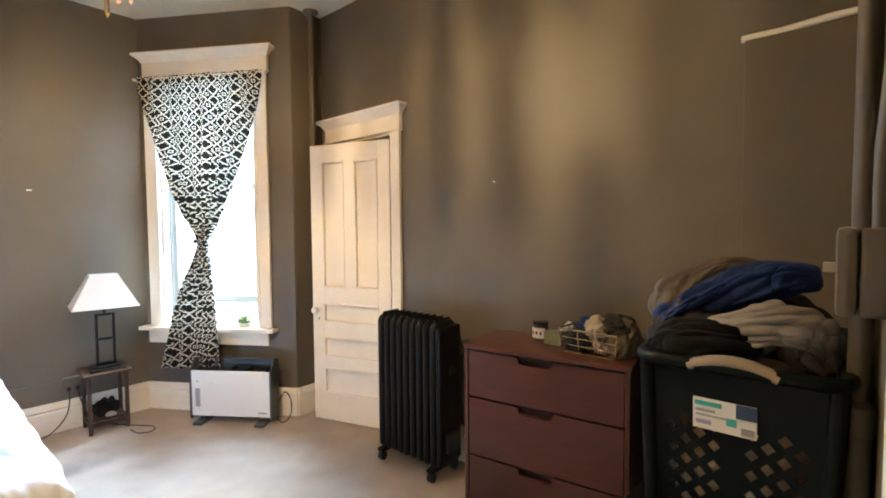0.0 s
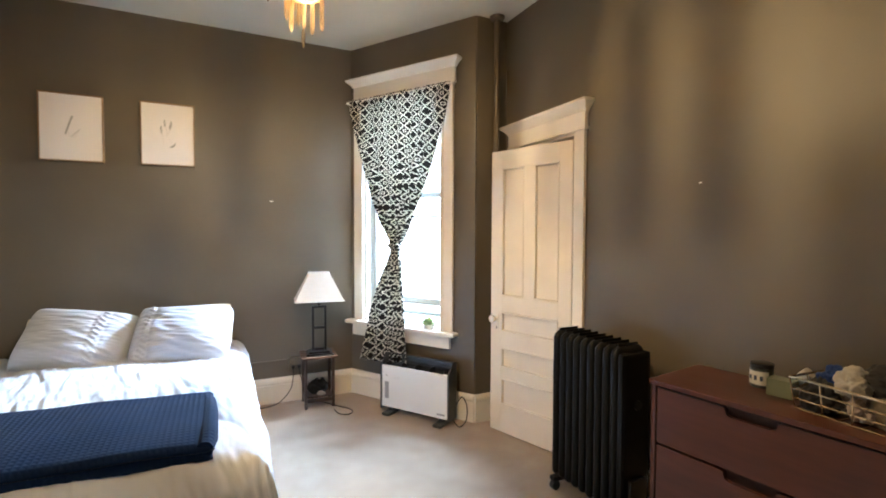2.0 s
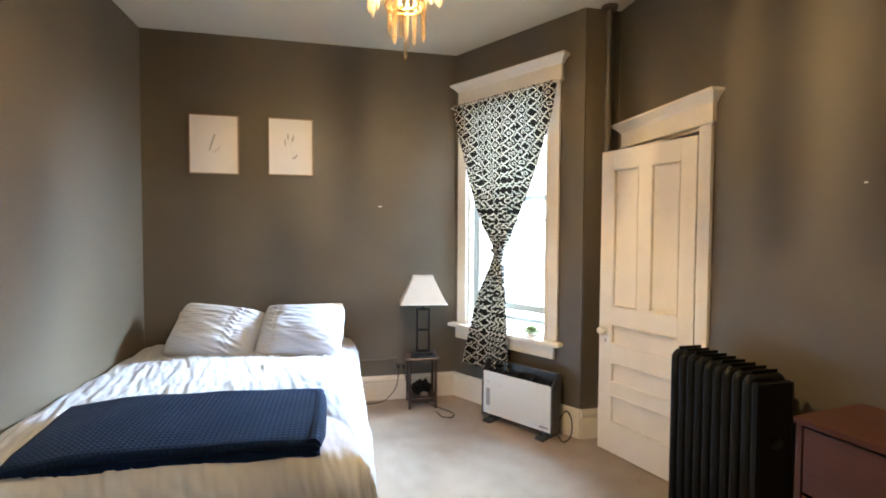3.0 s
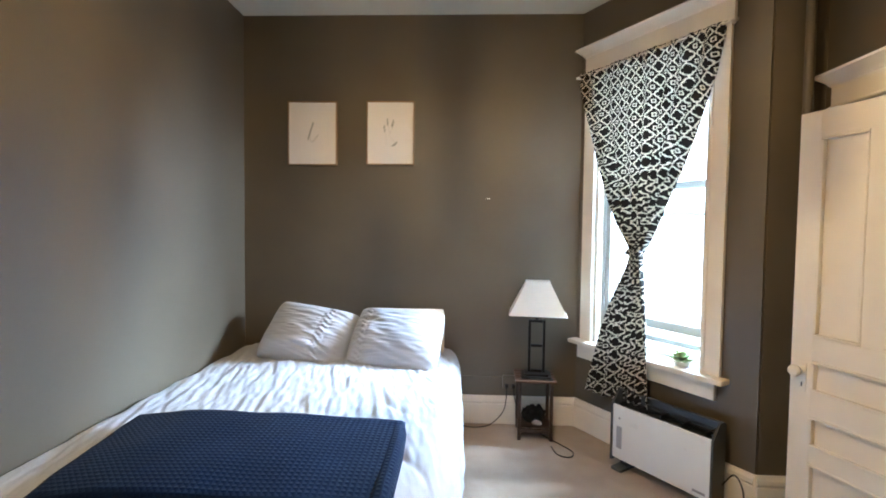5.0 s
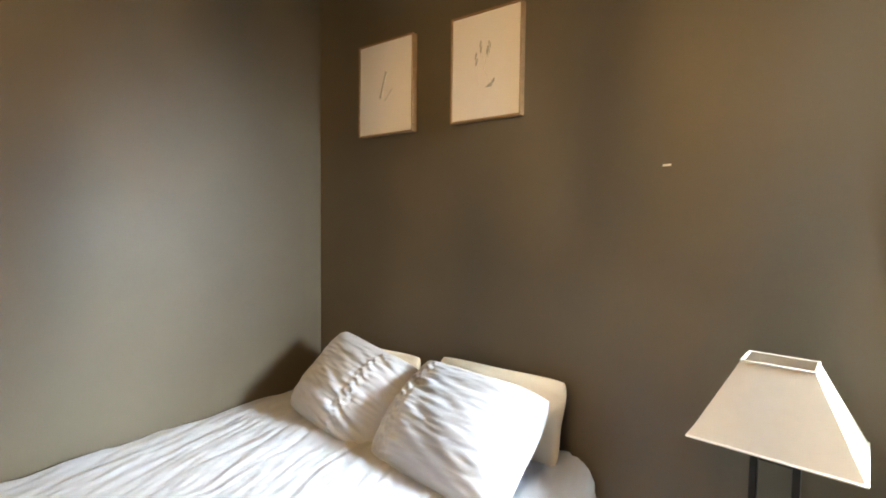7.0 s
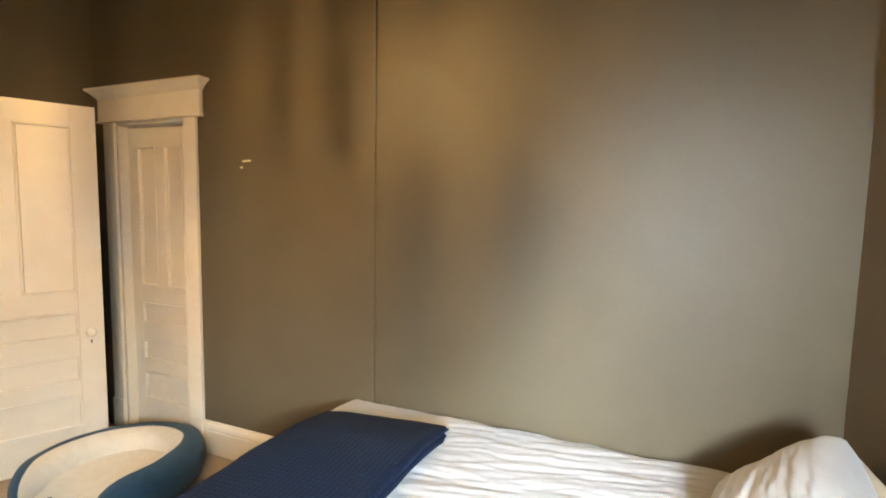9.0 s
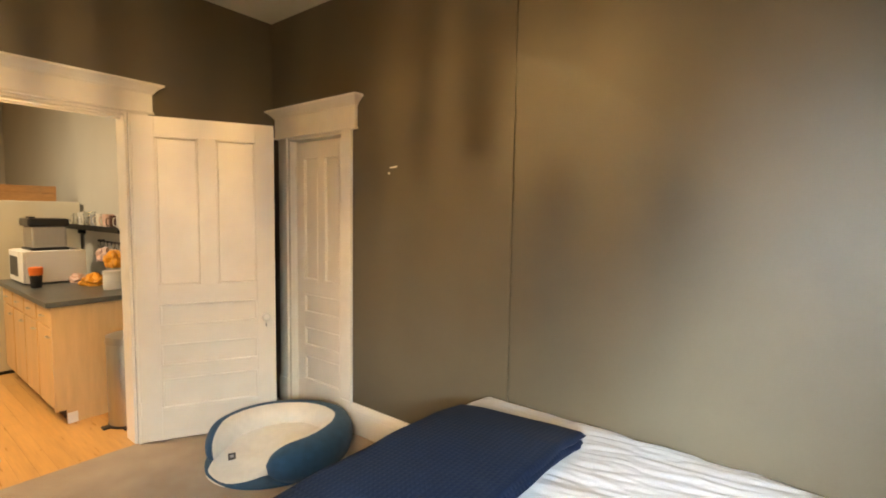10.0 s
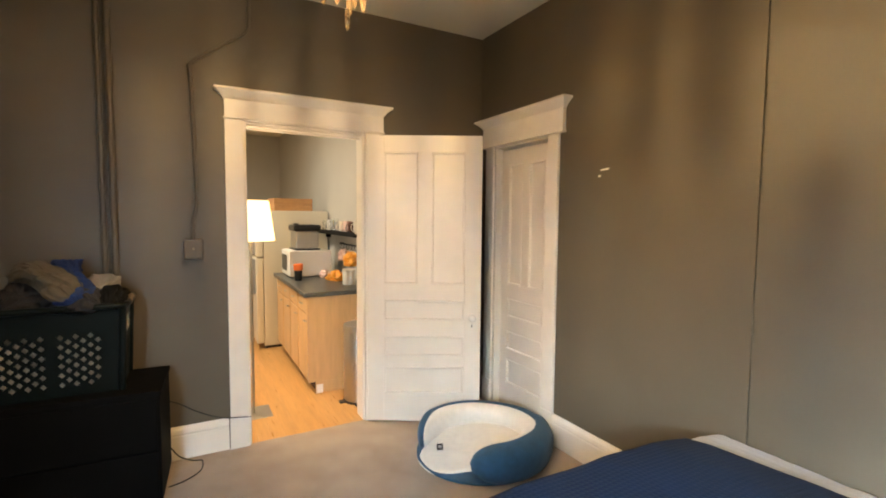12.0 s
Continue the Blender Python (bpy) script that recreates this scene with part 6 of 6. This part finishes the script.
cloth_lump("bread_bag", pose(0.83, -1.32, 0.8705), (0.09, 0.10, 0.07), AMBERB, "amber paper bag of bread on the worktop", "bread bag", 21.0)
cloth_lump("bread_bag", pose(0.86, -1.62, 0.8705), (0.07, 0.09, 0.05), PINKB, "pale bread bag lying on the worktop", "bread bag", 22.0)

sf = thing("wall_shelf", pose(0, 0, 0), "black wall shelf with glasses over a hook rail", "shelf")
part("board", bx(bmesh.new(), KX + 0.001, -2.27, 1.315, KX + 0.17, -0.85, 1.338, 0.002), BLACKM, sf)
part("end_bracket", box(KX + 0.001, -2.285, 1.26, KX + 0.06, -2.2705, 1.40), BLACKM, sf)
part("lip", box(KX + 0.1705, -2.27, 1.315, KX + 0.175, -0.85, 1.36), BLACKM, sf)
hr = thing("hook_rail", pose(0, 0, 0), "black metal hook rail under the shelf", "hook rail")
part("rail", tube(bmesh.new(), [(KX + 0.045, -1.75, 1.215), (KX + 0.045, -0.85, 1.215)], 0.008, 8), BLACKM, hr, smooth=True)
for y in (-1.74, -0.88):
    part("bracket", tube(bmesh.new(), [(KX + 0.001, y, 1.215), (KX + 0.05, y, 1.215)], 0.010, 8), BLACKM, hr)
for k in range(9):
    y = -1.66 + k * 0.09
    part("hook", tube(bmesh.new(), [(KX + 0.054, y, 1.222), (KX + 0.056, y, 1.18), (KX + 0.066, y, 1.165), (KX + 0.076, y, 1.178)], 0.003, 6), BLACKM, hr, smooth=True)
cloth_lump("hanging_bag", pose(KX + 0.09, -1.22, 1.02), (0.065, 0.13, 0.10), AMBERB, "amber bag hanging from the hook rail", "bag", 23.0)
cloth_lump("hanging_bag", pose(KX + 0.09, -1.50, 1.05), (0.05, 0.08, 0.09), PINKB, "pale pink bag hanging from the hook rail", "bag", 24.0)


def mug(y, r, h, material, label):
    t = thing("mug", pose(KX + 0.085, y, 1.3385), label, "mug", "mugs on the shelf")
    part("body", lathe(bmesh.new(), [(r * 0.8, 0), (r, 0.006), (r, h), (r * 0.92, h), (r * 0.90, 0.012), (0.002, 0.010)], 18), material, t, smooth=True)
    part("handle", tube(bmesh.new(), [(r, 0, h * 0.8), (r + 0.02, 0, h * 0.75), (r + 0.024, 0, h * 0.5), (r + 0.018, 0, h * 0.28), (r, 0, h * 0.22)], 0.004, 6), material, t, smooth=True)


for k, (mt, h, lab) in enumerate(((GLASSW, 0.12, "clear glass mug on the shelf"), (POTM, 0.13, "white ceramic mug on the shelf"), (GLASSW, 0.14, "clear glass mug on the shelf"), (GREYP, 0.11, "grey ceramic mug on the shelf"), (POTM, 0.12, "white ceramic mug on the shelf"), (PINKB, 0.12, "pale pink mug on the shelf"), (MAHOG, 0.11, "dark red mug on the shelf"), (POTM, 0.12, "white ceramic mug on the shelf"))):
    mug(-2.14 + k * 0.16, 0.042, h, mt, lab)

tc = thing("trash_can", pose(0.905, -0.40, -0.014), "brushed steel pedal trash can beside the counter", "trash can")
part("body", lathe(bmesh.new(), [(0.120, 0.03), (0.122, 0.035), (0.122, 0.59), (0.120, 0.595)], 32), STEEL, tc, smooth=True)
part("lid", lathe(bmesh.new(), [(0.125, 0.596), (0.127, 0.605), (0.122, 0.645), (0.08, 0.66), (0.002, 0.664)], 32), STEEL, tc, smooth=True)
part("base_ring", lathe(bmesh.new(), [(0.126, 0.0), (0.128, 0.004), (0.126, 0.029), (0.11, 0.0295)], 32), BLACKP, tc, smooth=True)
part("pedal", bx(bmesh.new(), 0.12, -0.03, 0.004, 0.165, 0.03, 0.024, 0.004), BLACKP, tc)

fl = thing("floor_lamp", pose(1.705, -0.50, -0.014), "floor lamp with a glowing cream drum shade", "floor lamp")
part("base_plate", bx(bmesh.new(), -0.125, -0.125, 0, 0.125, 0.125, 0.016, 0.004), STEEL, fl, "brushed steel square base plate")
part("pole", tube(bmesh.new(), [(0, 0, 0.016), (0, 0, 1.42)], 0.010, 12), STEEL, fl, smooth=True)
bm = bmesh.new()
r0, r1, z0, z1 = 0.172, 0.132, 1.335, 1.63
sheet(bm, lambda u, v: Vector(((r0 + (r1 - r0) * v) * math.cos(u * 2 * math.pi), (r0 + (r1 - r0) * v) * math.sin(u * 2 * math.pi), z0 + (z1 - z0) * v)), 40, 2, wrap=True)
shd = part("shade", bm, GLOWSH, fl, "lit cream drum shade", smooth="all")
md = shd.modifiers.new("thickness", "SOLIDIFY")
md.thickness = 0.002
part("bulb", lathe(bmesh.new(), [(0.012, 1.42), (0.02, 1.44), (0.028, 1.47), (0.02, 1.495)], 14), BULB, fl, smooth=True)

# narrow floor boards in the kitchen, each a piece of its own
boards = bpy.data.objects["kitchen_floor"]
lens_ = (1.1, 0.8, 0.95)
meshes = []
for ln in lens_:
    bm = box(-0.0412, -ln / 2 + 0.0005, -0.013, 0.0412, ln / 2 - 0.0005, 0.0, 0.0012)
    me = bpy.data.meshes.new("plank")
    bm.to_mesh(me)
    bm.free()
    me.materials.append(OAK)
    meshes.append(me)
rg = random.Random(9)
for i in range(17):
    x = 1.02 + i * 0.083
    y = -0.002
    k = rg.randrange(3)
    first = True
    while y > -3.6:
        ln = lens_[k % 3]
        if first:
            y += rg.uniform(0, 0.0)
            first = False
        ob = new("plank", meshes[k % 3])
        ob.parent = boards
        ob.location = (x, y - ln / 2, -0.0005 - 0.0006 * rg.random())
        y -= ln
        k += rg.randrange(1, 3)
